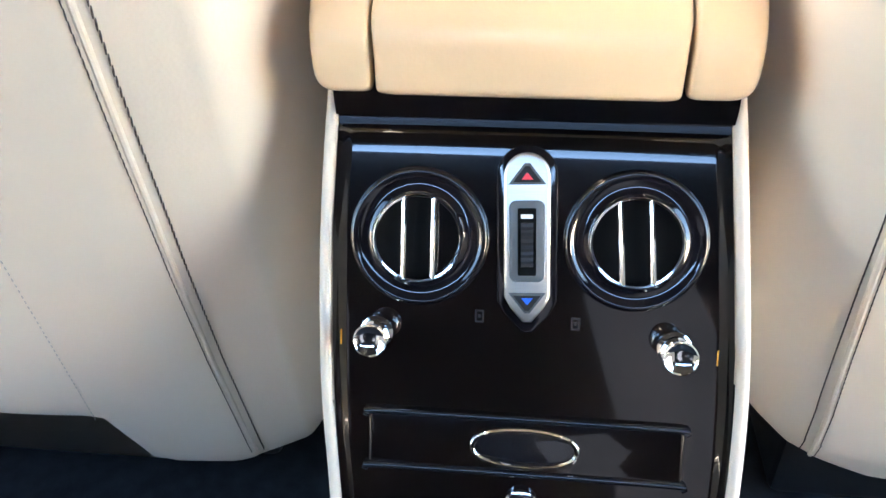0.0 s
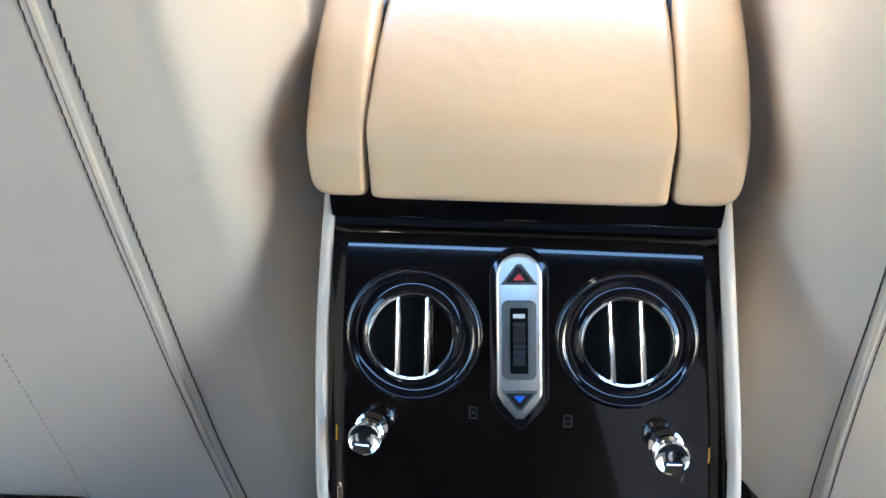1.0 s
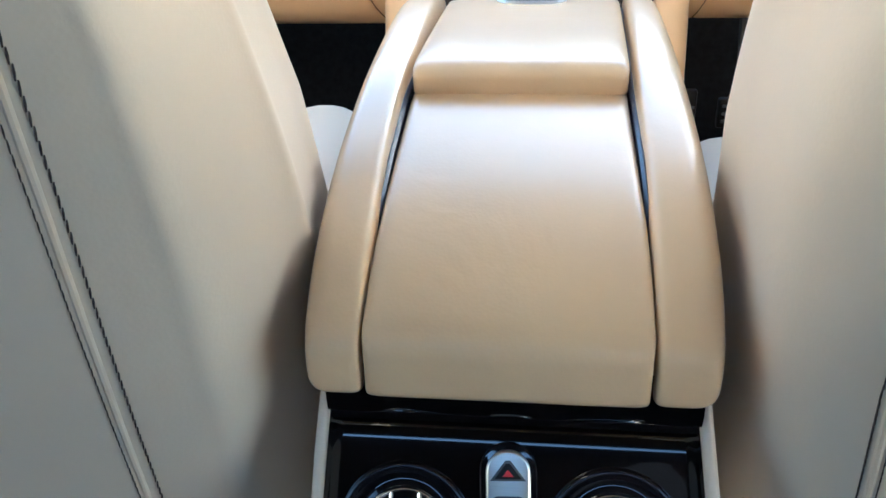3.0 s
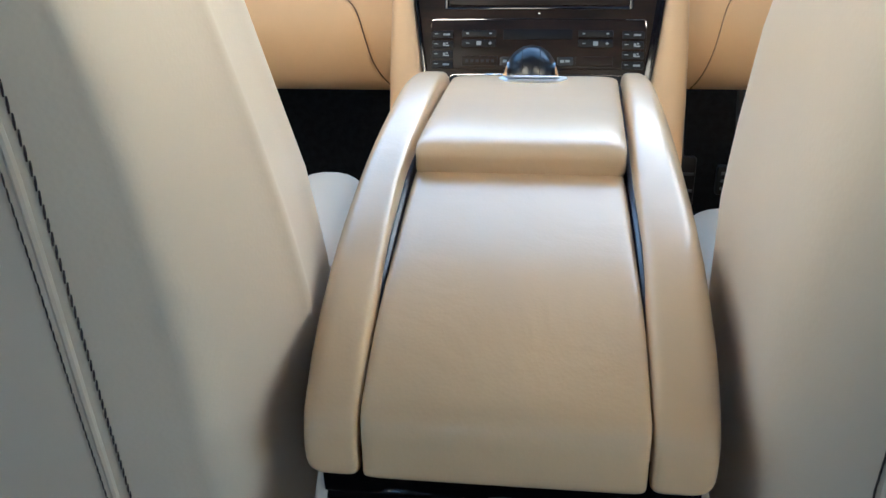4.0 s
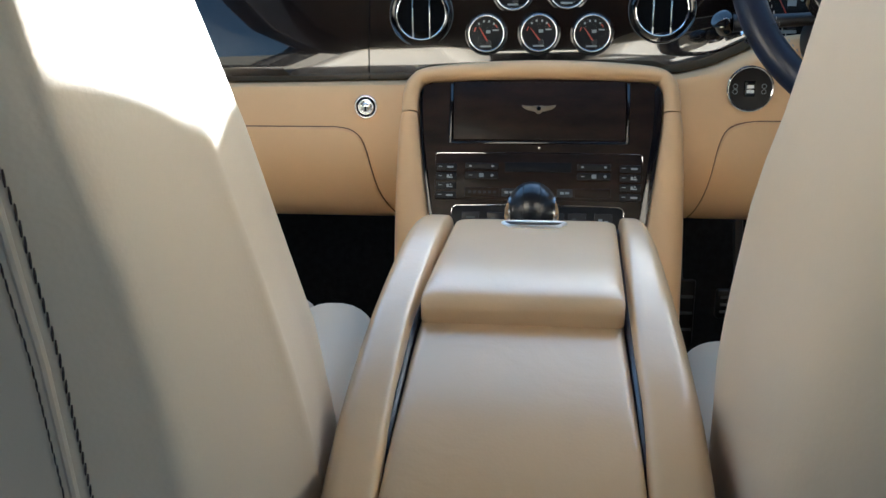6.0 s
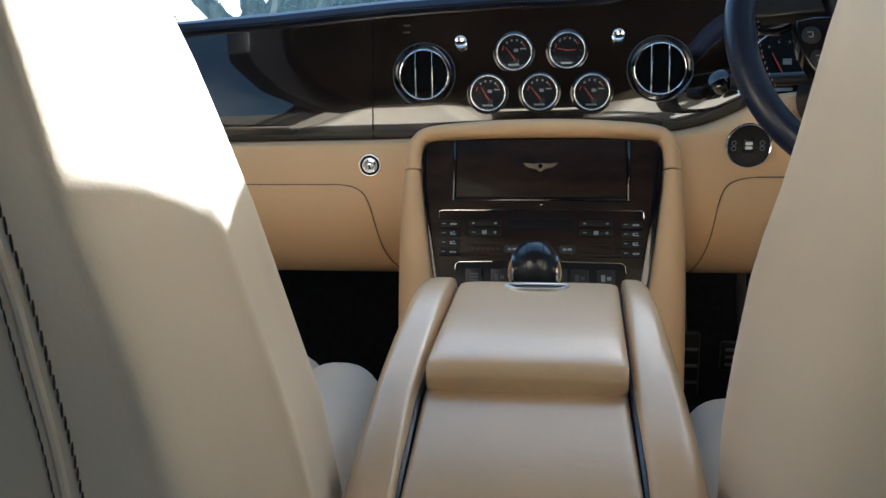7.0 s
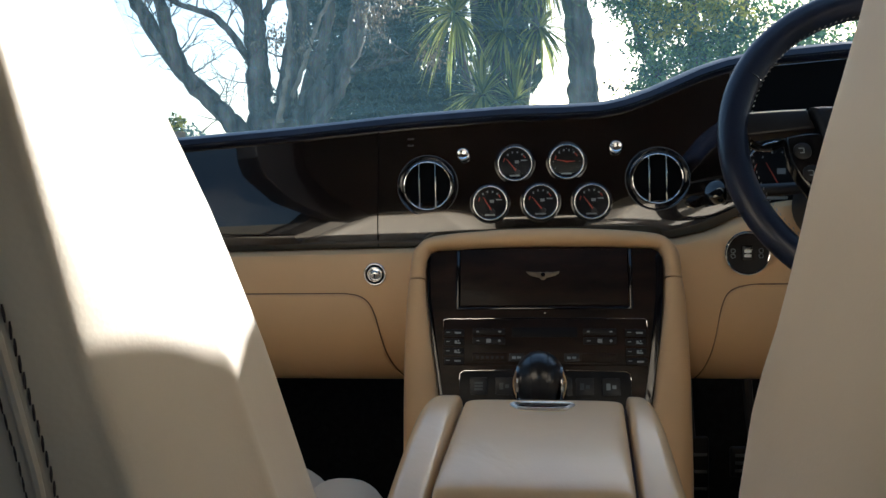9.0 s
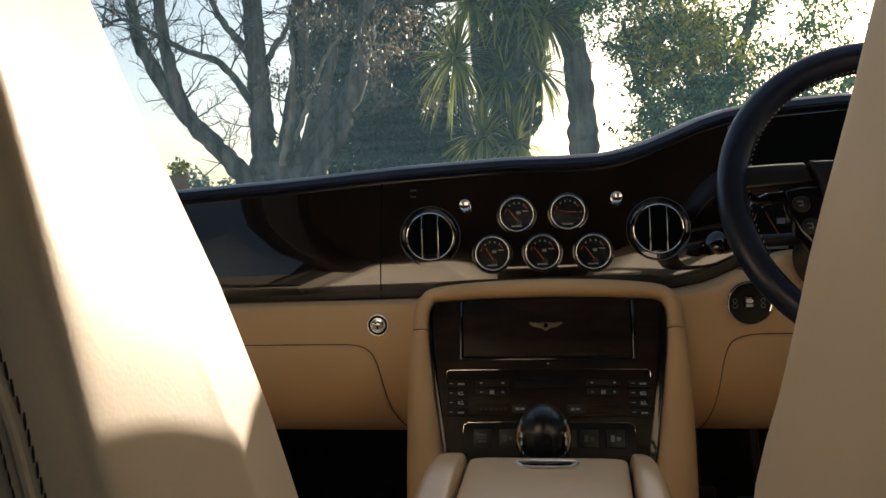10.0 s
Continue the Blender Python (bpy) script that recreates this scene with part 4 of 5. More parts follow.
part("tip", lathe([(0.014, -0.01), (0.0155, 0.0), (0.0145, 0.012), (0.009, 0.015), (0.0, 0.0155)], 24, Matrix.Translation((0.262, 1.232, 0.993)) @ pose(0, 0, 0, 60, 0, -30)), M_BLACK_GLOSS, stalk)
part("tip_mark", torus(0.005, 0.0007, 16, 5, Matrix.Translation((0.262, 1.2165, 0.995)) @ pose(0, 0, 0, 90, 0, -20)), M_DIM_PRINT, stalk)
part("collar", lathe([(0.0155, 0.0), (0.0155, 0.005)], 20, Matrix.Translation((0.288, 1.229, 0.992)) @ pose(0, 0, 0, 0, 90, 0)), M_CHROME, stalk)


# ---- pedals ----
def pedal(x, y, z, w, h, label):
    p = thing("pedal", label, "pedal", (x, y, z), "foot pedals")
    part("pad", box(x - w / 2, x + w / 2, y - 0.008, y + 0.008, z - h / 2, z + h / 2, 0.006, 2), M_BLACK_SATIN, p)
    for k in (-0.25, 0.0, 0.25):
        part("rib", box(x - w * 0.42, x + w * 0.42, y - 0.0105, y - 0.007, z + k * h - 0.003, z + k * h + 0.003, 0.001), M_GREY, p)
    part("arm", tube([(x, y + 0.006, z), (x, y + 0.06, z + 0.08), (x, y + 0.12, z + 0.26), (x, 1.90, z + 0.40)], 0.010, 8), M_BLACK, p)


pedal(0.405, 1.56, 0.47, 0.10, 0.06, "black rubber brake pedal under the dashboard")
pedal(0.30, 1.62, 0.43, 0.055, 0.14, "slim black accelerator pedal under the dashboard")


# ---- front seats ----
# distance of the passenger backrest's rear corner from the middle line, by height
CORNER = ((0.35, 0.50, 0.65, 0.78, 0.85, 0.90, 0.955, 1.02, 1.09, 1.25), (0.168, 0.158, 0.1475, 0.1395, 0.1395, 0.1430, 0.1510, 0.1540, 0.1580, 0.190))


def seat_back(s, xs, xm, xr, xb, shift, top, bottom_in, bottom_mid, ridge):
    """A tapered leather backrest, its rear corner seamed. s: side; tables give the inner side's distance from the middle line by height."""
    mid = 0.42

    def controls(z):
        yc = 0.300 - (z - 0.70) * 0.287 + shift
        ya, yb = 0.373 - (z - 0.925) * 0.287 + shift, 0.427 - (z - 0.933) * 0.287 + shift
        a, m, r, b = (float(np.interp(z, *t)) for t in (xs, xm, xr, xb))
        c = float(np.interp(z, *CORNER))
        yr = ya - ridge
        fold = [(r + (c - r) * 0.013 / (yr - yc - 0.0225), yr - 0.013), (r, yr), (r + (b - r) * 0.011 / (yb - yr), yr + 0.011), (r + 0.55 * (b - r), yr + 0.55 * (yb - yr))] if ridge else [(r, ya)]
        side = [(a + (m - a) * 0.60, yc + 0.024), (m, yc + 0.42 * (ya - yc))]
        if ridge:
            side = [(c + 0.34 * (a - c), yc + 0.0135), (c + 0.0004, yc + 0.0225), (r + 0.55 * (c - r), yc + 0.5 * (ya - ridge - yc))]
        inner = [(mid, yc - 0.020), (a + 0.14, yc - 0.018), (a + 0.06, yc - 0.010), (a + 0.012, yc - 0.003), (a, yc + 0.002), *side, *fold, (b, yb), (b + 0.022, yb + 0.034), (b + 0.06, yb + 0.060), (b + 0.12, yb + 0.050), (mid, yb + 0.045)]
        outer = [(2 * mid - x, y) for x, y in reversed(inner[1:-1])]
        return inner + outer

    def column(j, z):
        c = controls(z)
        k = len(c)
        i, t = int(j // 5), (j % 5) / 5
        p0, p1, p2, p3 = (Vector((*c[(i + d) % k], 0)) for d in (-1, 0, 1, 2))
        p = 0.5 * ((2 * p1) + (p2 - p0) * t + (2 * p0 - 5 * p1 + 4 * p2 - p3) * t * t + (3 * p1 - p0 - 3 * p2 + p3) * t ** 3)
        return Vector((s * p.x, p.y, z))

    count = len(controls(0.7)) * 5
    levels = [0, 0.006, 0.018, 0.04] + [0.04 + (0.965 - 0.04) * i / 34 for i in range(1, 35)] + [0.985, 0.996, 1.0]
    rings = []
    for u in levels:
        ring = []
        for j in range(count):
            x = abs(column(j, 0.6).x)
            d = abs(x - mid)
            zb = float(np.interp(d, (0.0, 0.115, 0.135, 0.20, 0.262, 0.30), (bottom_mid, bottom_mid, bottom_in + 0.006, bottom_in, bottom_in + 0.022, bottom_in + 0.065)))
            p = column(j, zb + (top - zb) * u)
            pinch = 1 - 0.10 * max(0, 1 - u / 0.03) ** 2 - 0.25 * max(0, (u - 0.93) / 0.07) ** 2.2
            c = Vector((s * mid, 0.40 - (p.z - 0.7) * 0.287 + shift, p.z))
            ring.append(Vector((c.x + (p.x - c.x) * (0.5 + 0.5 * pinch), c.y + (p.y - c.y) * pinch, p.z)))
        rings.append(ring)
    return loft(rings), column


def front_seat(s, tables, shift, top, b_in, b_mid, cushion_z, cushion_y, ridge):
    seat = thing("front_seat", "cream leather front seat with dark double stitching on its back", "seat", (s * 0.42, 0.7, 0.234), "front seats")
    bm, column = seat_back(s, *tables, shift, top, b_in, b_mid, ridge)
    back = part("backrest", bm, M_SEAT, seat, "cream leather backrest")
    zs = np.linspace(b_in + 0.035, top - 0.10, 70)
    out = Vector((-s * 0.55, -0.8, 0)) * 0.0006
    near, mid_line, far_line = ([column(float(np.interp(z, (0.45, 0.62, 0.75), (j + k, j + d, j + d))), z) + out for z in zs] for j, k, d in ((19.6, 0.8, 1.0 if s < 0 else 0.2), (17.8, 0.4, 1.0 if s < 0 else 0.1), (15.9, 0.2, 0.5 if s < 0 else 0.1)))
    part("welt", tube([p - out * 1.5 for p in mid_line], 0.0019, 8), M_SEAT, back, "raised leather welt")
    part("stitching", stitches(near, 0.0062, 0.0000, 0.00055, wave=0.00045), M_THREAD, back, "dark stitching")
    part("stitching", stitches(far_line, 0.0060, 0.0003, 0.00045, wave=0.0002), M_THREAD, back, "dark stitching")
    zs2 = np.linspace(b_mid + 0.01, b_mid + 0.30, 34)
    dots = []
    for i, z in enumerate(zs2):
        x = s * (0.290 + (0.607 - z) * 0.155)
        y = 0.300 - (z - 0.70) * 0.287 + shift - 0.0155
        dots.append(Vector((x, y, z)))
    part("pocket_stitching", stitches(dots, 0.003, 0.003, 0.0005), M_PALE_THREAD, back, "fine pocket seam stitching")
    z = cushion_z
    part("bolster", pillow([(0.42, s * 0.175, s * 0.300, 0.46, z - 0.02), (0.60, s * 0.170, s * 0.305, 0.45, z - 0.012), (0.80, s * 0.172, s * 0.306, 0.45, z - 0.003), (cushion_y - 0.05, s * 0.176, s * 0.304, 0.45, z), (cushion_y - 0.012, s * 0.185, s * 0.298, 0.46, z - 0.008), (cushion_y + 0.015, s * 0.20, s * 0.285, 0.49, z - 0.035), (cushion_y + 0.022, s * 0.215, s * 0.27, 0.53, z - 0.07)], 2.6, 36), M_SEAT, seat, "padded cushion bolster")
    part("cushion", pillow([(0.42, s * 0.285, s * 0.560, 0.44, z - 0.03), (0.70, s * 0.280, s * 0.560, 0.44, z - 0.010), (cushion_y - 0.03, s * 0.268, s * 0.561, 0.44, z + 0.004), (cushion_y + 0.025, s * 0.266, s * 0.558, 0.45, z + 0.002), (cushion_y + 0.060, s * 0.280, s * 0.545, 0.48, z - 0.030)], 3.6, 40), M_SEAT, seat, "leather seat cushion")
    part("outer_bolster", pillow([(0.42, s * 0.545, s * 0.67, 0.46, z - 0.02), (0.80, s * 0.544, s * 0.67, 0.45, z - 0.003), (cushion_y, s * 0.55, s * 0.66, 0.46, z - 0.008), (cushion_y + 0.022, s * 0.575, s * 0.64, 0.53, z - 0.07)], 2.6, 30), M_SEAT, seat, "padded cushion bolster")
    part("base", box(s * 0.22, s * 0.62, 0.46, cushion_y + 0.02, 0.234, 0.46, 0.01), M_BLACK, seat, "black seat base")
    return seat


front_seat(-1, (
    ((0.31, 0.45, 0.55, 0.66, 0.735, 0.80, 0.86, 0.92, 0.97, 1.05, 1.15, 1.25), (0.216, 0.209, 0.202, 0.1920, 0.1840, 0.1765, 0.1700, 0.1670, 0.1675, 0.177, 0.194, 0.216)),
    ((0.35, 0.60, 0.70, 0.81, 0.93, 1.0, 1.1, 1.25), (0.150, 0.129, 0.1245, 0.128, 0.144, 0.157, 0.178, 0.215)),
    ((0.35, 0.60, 0.69, 0.73, 0.763, 0.80, 0.845, 0.88, 0.905, 0.93, 1.0, 1.05, 1.13, 1.25), (0.138, 0.120, 0.1150, 0.1145, 0.1150, 0.1185, 0.1245, 0.1305, 0.1350, 0.1390, 0.1545, 0.168, 0.189, 0.222)),
    ((0.35, 0.60, 0.69, 0.73, 0.80, 0.86, 0.925, 1.0, 1.05, 1.09, 1.13, 1.25), (0.142, 0.126, 0.127, 0.1265, 0.1315, 0.1425, 0.154, 0.172, 0.188, 0.2005, 0.212, 0.248))),
    0.0, 1.27, 0.268, 0.360, 0.660, 0.955, 0.030)
front_seat(1, (
    ((0.38, 0.43, 0.50, 0.565, 0.60, 0.66, 0.716, 0.80, 0.90, 1.0, 1.15, 1.3), (0.2042, 0.1973, 0.1850, 0.1742, 0.1688, 0.160, 0.1514, 0.144, 0.141, 0.144, 0.159, 0.18)),
    ((0.40, 0.60, 0.70, 0.81, 0.93, 1.0, 1.1, 1.3), (0.145, 0.124, 0.118, 0.1135, 0.123, 0.131, 0.146, 0.185)),
    ((0.40, 0.60, 0.711, 0.76, 0.80, 0.896, 0.935, 0.969, 1.02, 1.08, 1.129, 1.3), (0.140, 0.124, 0.122, 0.117, 0.114, 0.118, 0.126, 0.131, 0.137, 0.148, 0.155, 0.19)),
    ((0.40, 0.60, 0.73, 0.79, 0.836, 0.896, 0.935, 0.969, 1.02, 1.08, 1.129, 1.3), (0.140, 0.123, 0.119, 0.115, 0.1165, 0.120, 0.128, 0.133, 0.139, 0.150, 0.157, 0.193))),
    0.0, 1.32, 0.335, 0.40, 0.612, 0.995, 0.0)

# small worn prints beside the switch plate
for x, v in ((-0.0215, -0.041), (0.0265, -0.0425)):
    sign = thing("printed_sign", "faint grey printed symbol on the dark walnut panel", "symbol", RP2 @ Vector((x, v, 0)), "rear panel symbols")
    for dx, dv, w, h in ((-0.0018, 0.0, 0.0004, 0.0030), (0.0018, 0.0, 0.0004, 0.0030), (0.0, 0.0028, 0.0020, 0.0004), (0.0, -0.0028, 0.0020, 0.0004), (0.0, 0.0, 0.0008, 0.0008)):
        part("mark", box(x + dx - w, x + dx + w, v + dv - h, v + dv + h, 0.0001, 0.0004, m=RP2), M_BROWN_PRINT, sign)

# ---- car body round the cabin ----
floor = lone("floor", box(-0.80, 0.80, -0.95, 2.0, 0.003, 0.23), M_CARPET, "black carpeted car floor", "floor", kind="structure")
lone("wall_front", box(-0.80, 0.80, 1.90, 1.95, 0.23, 1.06), M_CARPET, "black carpeted bulkhead", "wall", kind="structure")
# unseen closing wall, kept dark for the reflections in the rear panel
rear = box(-0.80, 0.80, -0.95, -0.88, 0.23, 1.335, 0.01)
lone("wall_rear", rear, M_REAR, "unseen rear wall, dark to keep the panel's reflections black", "wall", kind="structure")
for s, nm in ((-1, "wall_left"), (1, "wall_right")):
    w = thing(nm, "cream leather door trim with a dark walnut cap", "wall", (s * 0.83, 0.5, 0.23), kind="structure")
    part("door_panel", box(s * 0.80, s * 0.87, 0.30, 1.95, 0.23, 0.93, 0.008), M_SEAT, w)
    part("door_cap", box(s * 0.79, s * 0.87, 0.30, 1.80, 0.934, 0.99, 0.008), M_WOOD, w, "dark walnut cap")
    # unseen sill set low, so more daylight reaches the seats and rear panel
    part("rear_door_panel", box(s * 0.80, s * 0.87, -0.95, 0.296, 0.23, 0.52, 0.008), M_SEAT, w)
    part("rear_quarter", box(s * 0.80, s * 0.87, -0.95, -0.38, 0.524, 0.99, 0.008), M_SEAT, w)
    # blackened so the sunlit rail does not mirror in the fascia
    part("roof_rail", box(s * 0.66, s * 0.72, -0.70, 1.02, 1.24, 1.40, 0.01), M_BLACK, w, "unseen roof rail, black to hide its reflection")
    for y0, y1 in ((0.26, 0.46),):
        part("pillar", loft([[(s * 0.80, y0, 0.99), (s * 0.86, y0, 0.99), (s * 0.86, y1, 0.99), (s * 0.80, y1, 0.99)], [(s * 0.67, y0, 1.38), (s * 0.72, y0, 1.38), (s * 0.72, y1, 1.38), (s * 0.67, y1, 1.38)]]), M_HEADLINER, w)
    part("front_pillar", tube([(s * 0.90, 1.80, 0.99), (s * 0.86, 1.42, 1.23), (s * 0.80, 0.9, 1.395)], 0.030, 10), M_HEADLINER, w)
    part("rear_pillar", loft([[(s * 0.80, -0.95, 0.99), (s * 0.86, -0.95, 0.99), (s * 0.86, -0.36, 0.99), (s * 0.80, -0.36, 0.99)], [(s * 0.67, -0.72, 1.38), (s * 0.72, -0.72, 1.38), (s * 0.72, -0.24, 1.38), (s * 0.67, -0.24, 1.38)]]), M_HEADLINER, w)
    for y0, y1 in ((0.46, 1.30),):
        g = part("side_window", loft([[(s * 0.835, y0, 0.99), (s * 0.835, y1 + (0.35 if y1 > 1 else 0), 0.99)], [(s * 0.700, y0, 1.37), (s * 0.700, y1 - (0.22 if y1 > 1 else 0), 1.37)]], False, False), M_DAYLIGHT_CUT, w, "door glass darkened to hold back daylight")
        g.visible_shadow = False
    part("rear_side_window", loft([[(s * 0.835, -0.37, 0.52), (s * 0.835, 0.27, 0.52)], [(s * 0.825, -0.37, 0.99), (s * 0.825, 0.27, 0.99)], [(s * 0.695, -0.25, 1.37), (s * 0.695, 0.27, 1.37)]], False, False), M_DAYLIGHT_HALF if s < 0 else M_GLASS, w, "rear door glass cut low, dimmed to balance the daylight" if s < 0 else "clear rear door glass, cut low to let in daylight")
rings = []
for y, z in ((0.92, 1.400), (0.8, 1.412), (0.4, 1.425), (-0.2, 1.415), (-0.72, 1.375)):
    rings.append([(x, y, z - 0.05 * (x / 0.7) ** 2) for x in np.linspace(-0.70, 0.70, 15)] + [(x, y, z + 0.03 - 0.05 * (x / 0.7) ** 2) for x in np.linspace(0.70, -0.70, 15)])
lone("ceiling", loft(rings), M_HEADLINER, "unseen cloth headlining, darkened to dim its reflection", "ceiling", kind="structure")
ws = thing("window_1", "slightly dusty laminated windscreen above the dashboard", "windscreen", (0, 1.6, 1.1), kind="structure")
rings = [[(x, y - 0.10 * (x / 0.8) ** 2, z - 0.02 * (x / 0.8) ** 2) for x in np.linspace(-w, w, 21)] for w, y, z in ((0.90, 1.86, 1.05), (0.87, 1.56, 1.19), (0.84, 1.26, 1.31), (0.80, 0.94, 1.400))]
g = part("pane", loft(rings, False, False), M_SCREEN, ws)
g.visible_shadow = False
# unseen pane, only a slot high, to mirror as a narrow sky band
rw = thing("window_2", "clear rear window, narrowed to a slot for a thin sky reflection", "rear window", (0, -0.9, 0.99), kind="structure")
g = part("pane", loft([[(x, -0.78, 1.335) for x in (-0.76, 0.76)], [(x, -0.72, 1.375) for x in (-0.69, 0.69)]], False, False), M_GLASS, rw)
g.visible_shadow = False
lone("bonnet", box(-0.84, 0.84, 1.96, 3.2, 0.003, 0.98, 0.05, 4), M_PAINT, "dark painted bonnet ahead of the windscreen", "bonnet", kind="structure")

# ---- ground and garden ----
M_GROUND = material("gravel_drive", (0.37, 0.32, 0.25), 0.9, spec=0.2, tone=0.25, tone_scale=2, bump=0.8, bump_scale=60)
M_BARK = material("grey_bark", (0.045, 0.048, 0.050), 0.9, spec=0.2, tone=0.5, tone_scale=3.2, second=(0.20, 0.19, 0.175), bump=1.0, bump_scale=9, grain=0.85, stretch=(1.6, 1.6, 0.25), relief=0.05)
M_BARK_PALE = material("pale_bark", (0.26, 0.23, 0.19), 0.9, spec=0.2, tone=0.3, tone_scale=4, bump=0.8, bump_scale=30, grain=0.4)
M_BOUNCE_WALL = material("bounce_wall_cream", (0.62, 0.53, 0.42), 0.9, spec=0.2, tone=0.06, tone_scale=1.5, bump=0.4, bump_scale=60)
M_TERRACOTTA = material("weathered_clay", (0.15, 0.10, 0.055), 0.8, tone=0.15, tone_scale=8, bump=0.3, bump_scale=80)
M_BRICK = material("pier_brick", (0.28, 0.15, 0.10), 0.85, tone=0.2, tone_scale=9, bump=0.4, bump_scale=70)


def leaf_material(name, dark, light, glow):
    """Leaves: each its own tone, with light coming through."""
    m = bpy.data.materials.new(name)
    m.use_nodes = True
    n, l = m.node_tree.nodes, m.node_tree.links
    b = n["Principled BSDF"]
    b.inputs["Roughness"].default_value = 0.45
    geo, ramp = n.new("ShaderNodeNewGeometry"), n.new("ShaderNodeValToRGB")
    ramp.color_ramp.elements[0].color, ramp.color_ramp.elements[1].color = (*dark, 1), (*light, 1)
    l.new(geo.outputs["Random Per Island"], ramp.inputs["Fac"])
    l.new(ramp.outputs["Color"], b.inputs["Base Color"])
    tr, mix = n.new("ShaderNodeBsdfTranslucent"), n.new("ShaderNodeMixShader")
    l.new(ramp.outputs["Color"], tr.inputs["Color"])
    mix.inputs[0].default_value = glow
    l.new(b.outputs[0], mix.inputs[1])
    l.new(tr.outputs[0], mix.inputs[2])
    l.new(mix.outputs[0], n["Material Output"].inputs["Surface"])
    return m


M_LEAF = leaf_material("broad_leaves", (0.013, 0.055, 0.040), (0.17, 0.30, 0.10), 0.5)
# sunshine on the crown put into the leaf colour; the pot plant is simply yellow
M_LEAF_SUN_YELLOW = leaf_material("sun_yellow_leaves", (0.10, 0.14, 0.03), (0.62, 0.58, 0.10), 0.6)
M_LEAF_DARK = leaf_material("conifer_leaves", (0.022, 0.042, 0.034), (0.065, 0.09, 0.065), 0.2)
M_LEAF_DRY = leaf_material("dry_leaves", (0.10, 0.075, 0.05), (0.24, 0.19, 0.13), 0.3)
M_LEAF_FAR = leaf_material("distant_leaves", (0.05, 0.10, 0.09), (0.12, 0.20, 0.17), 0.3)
M_SWORD = leaf_material("sword_leaves", (0.06, 0.11, 0.045), (0.46, 0.46, 0.12), 0.55)
rng = np.random.default_rng(5)


def foliage(blobs, count, size, keep=None, droop=0.0, sprays=0, spread=0.16):
    """Many small pointed leaves in a set of (x, y, z, rx, ry, rz) masses, thinner towards the edge, gathered into sprays where asked."""
    blobs = np.array(blobs)
    weight = blobs[:, 3] * blobs[:, 4] * blobs[:, 5]
    total, count = count, sprays or count
    which = rng.choice(len(blobs), count, p=weight / weight.sum())
    d = rng.normal(size=(count, 3))
    d /= np.linalg.norm(d, axis=1)[:, None]
    c = blobs[which, :3] + d * (rng.random(count) ** 0.45)[:, None] * blobs[which, 3:]
    c += 0.12 * np.sin(c[:, [1, 2, 0]] * 5.0)
    if keep is not None:
        c = c[keep(c)]
    if sprays:
        pick = rng.integers(0, len(c), total)
        c = c[pick] + rng.normal(size=(total, 3)) * spread * (0.5 + rng.random(len(c))[pick, None]) * np.array((1.0, 1.0, 0.7))
    k = len(c)
    a = rng.normal(size=(k, 3))
    a[:, 2] -= droop
    a /= np.linalg.norm(a, axis=1)[:, None]
    b = np.cross(a, rng.normal(size=(k, 3)))
    b /= np.linalg.norm(b, axis=1)[:, None]
    s = size * (0.6 + 0.8 * rng.random(k))[:, None]
    v = np.stack([c - a * s, c + b * s * 0.42, c + a * s, c - b * s * 0.42], 1).reshape(-1, 3)
    f = np.arange(4 * k).reshape(-1, 4)
    me = bpy.data.meshes.new("leaves")
    me.from_pydata(v.tolist(), [], f.tolist())
    return me


def leaves(name, me, mat, parent, label=""):
    me.materials.append(mat)
    me.transform(WM[parent].inverted())
    ob = new(name, me)
    ob.parent = parent
    WM[ob] = WM[parent].copy()
    ob["kind"] = "stuff"
    if label:
        ob["label"] = label
    return ob


def limb(pts, r0, r1, n=12, wobble=0.012):
    """A tapering, slightly crooked limb."""
    path = smooth_path(pts, 9)
    k = len(path)
    path = [p + wobble * Vector((math.sin(i * 1.3 + p.x), math.cos(i * 0.9), 0.5 * math.sin(i * 2.1))) for i, p in enumerate(path)]
    return tube(path, [(r0 + (r1 - r0) * i / (k - 1)) * (1 + 0.07 * math.sin(i * 1.7) + 0.05 * math.sin(i * 0.6 + pts[0][0])) for i in range(k)], n)


def twigs(starts, depth, length, r):
    """Bare twigs that fork from the given points and directions."""
    out, todo = [], [(p, d, length, r, depth) for p, d in starts]
    while todo:
        p, d, ln, rad, dep = todo.pop()
        pts, q, way = [p], p.copy(), d.normalized()
        for _ in range(4):
            way = (way + Vector(random.uniform(-0.35, 0.35) for _ in range(3)) + Vector((0, 0, 0.06))).normalized()
            q = q + way * ln / 4
            pts.append(q.copy())
            if dep and random.random() < 0.75:
                side = (way + Vector(random.uniform(-0.9, 0.9) for _ in range(3))).normalized()
                todo.append((q.copy(), side, ln * random.uniform(0.45, 0.7), rad * 0.6, dep - 1))
        out.append(tube(pts, [rad * (1 - 0.18 * i) for i in range(5)], 5))
    return merge(*out)


lone("ground", box(-400, 400, -400, 400, -0.2, 0.0), M_GROUND, "grey gravel drive and verge", "ground", kind="structure")

# unseen wall, added to throw warm sunlight back into the cabin
lone("bounce_wall", box(-14, 14, -7.3, -7.0, 0, 3.2, 0.02), M_BOUNCE_WALL, "unseen cream wall added behind the car to bounce warm light", "wall", kind="structure")

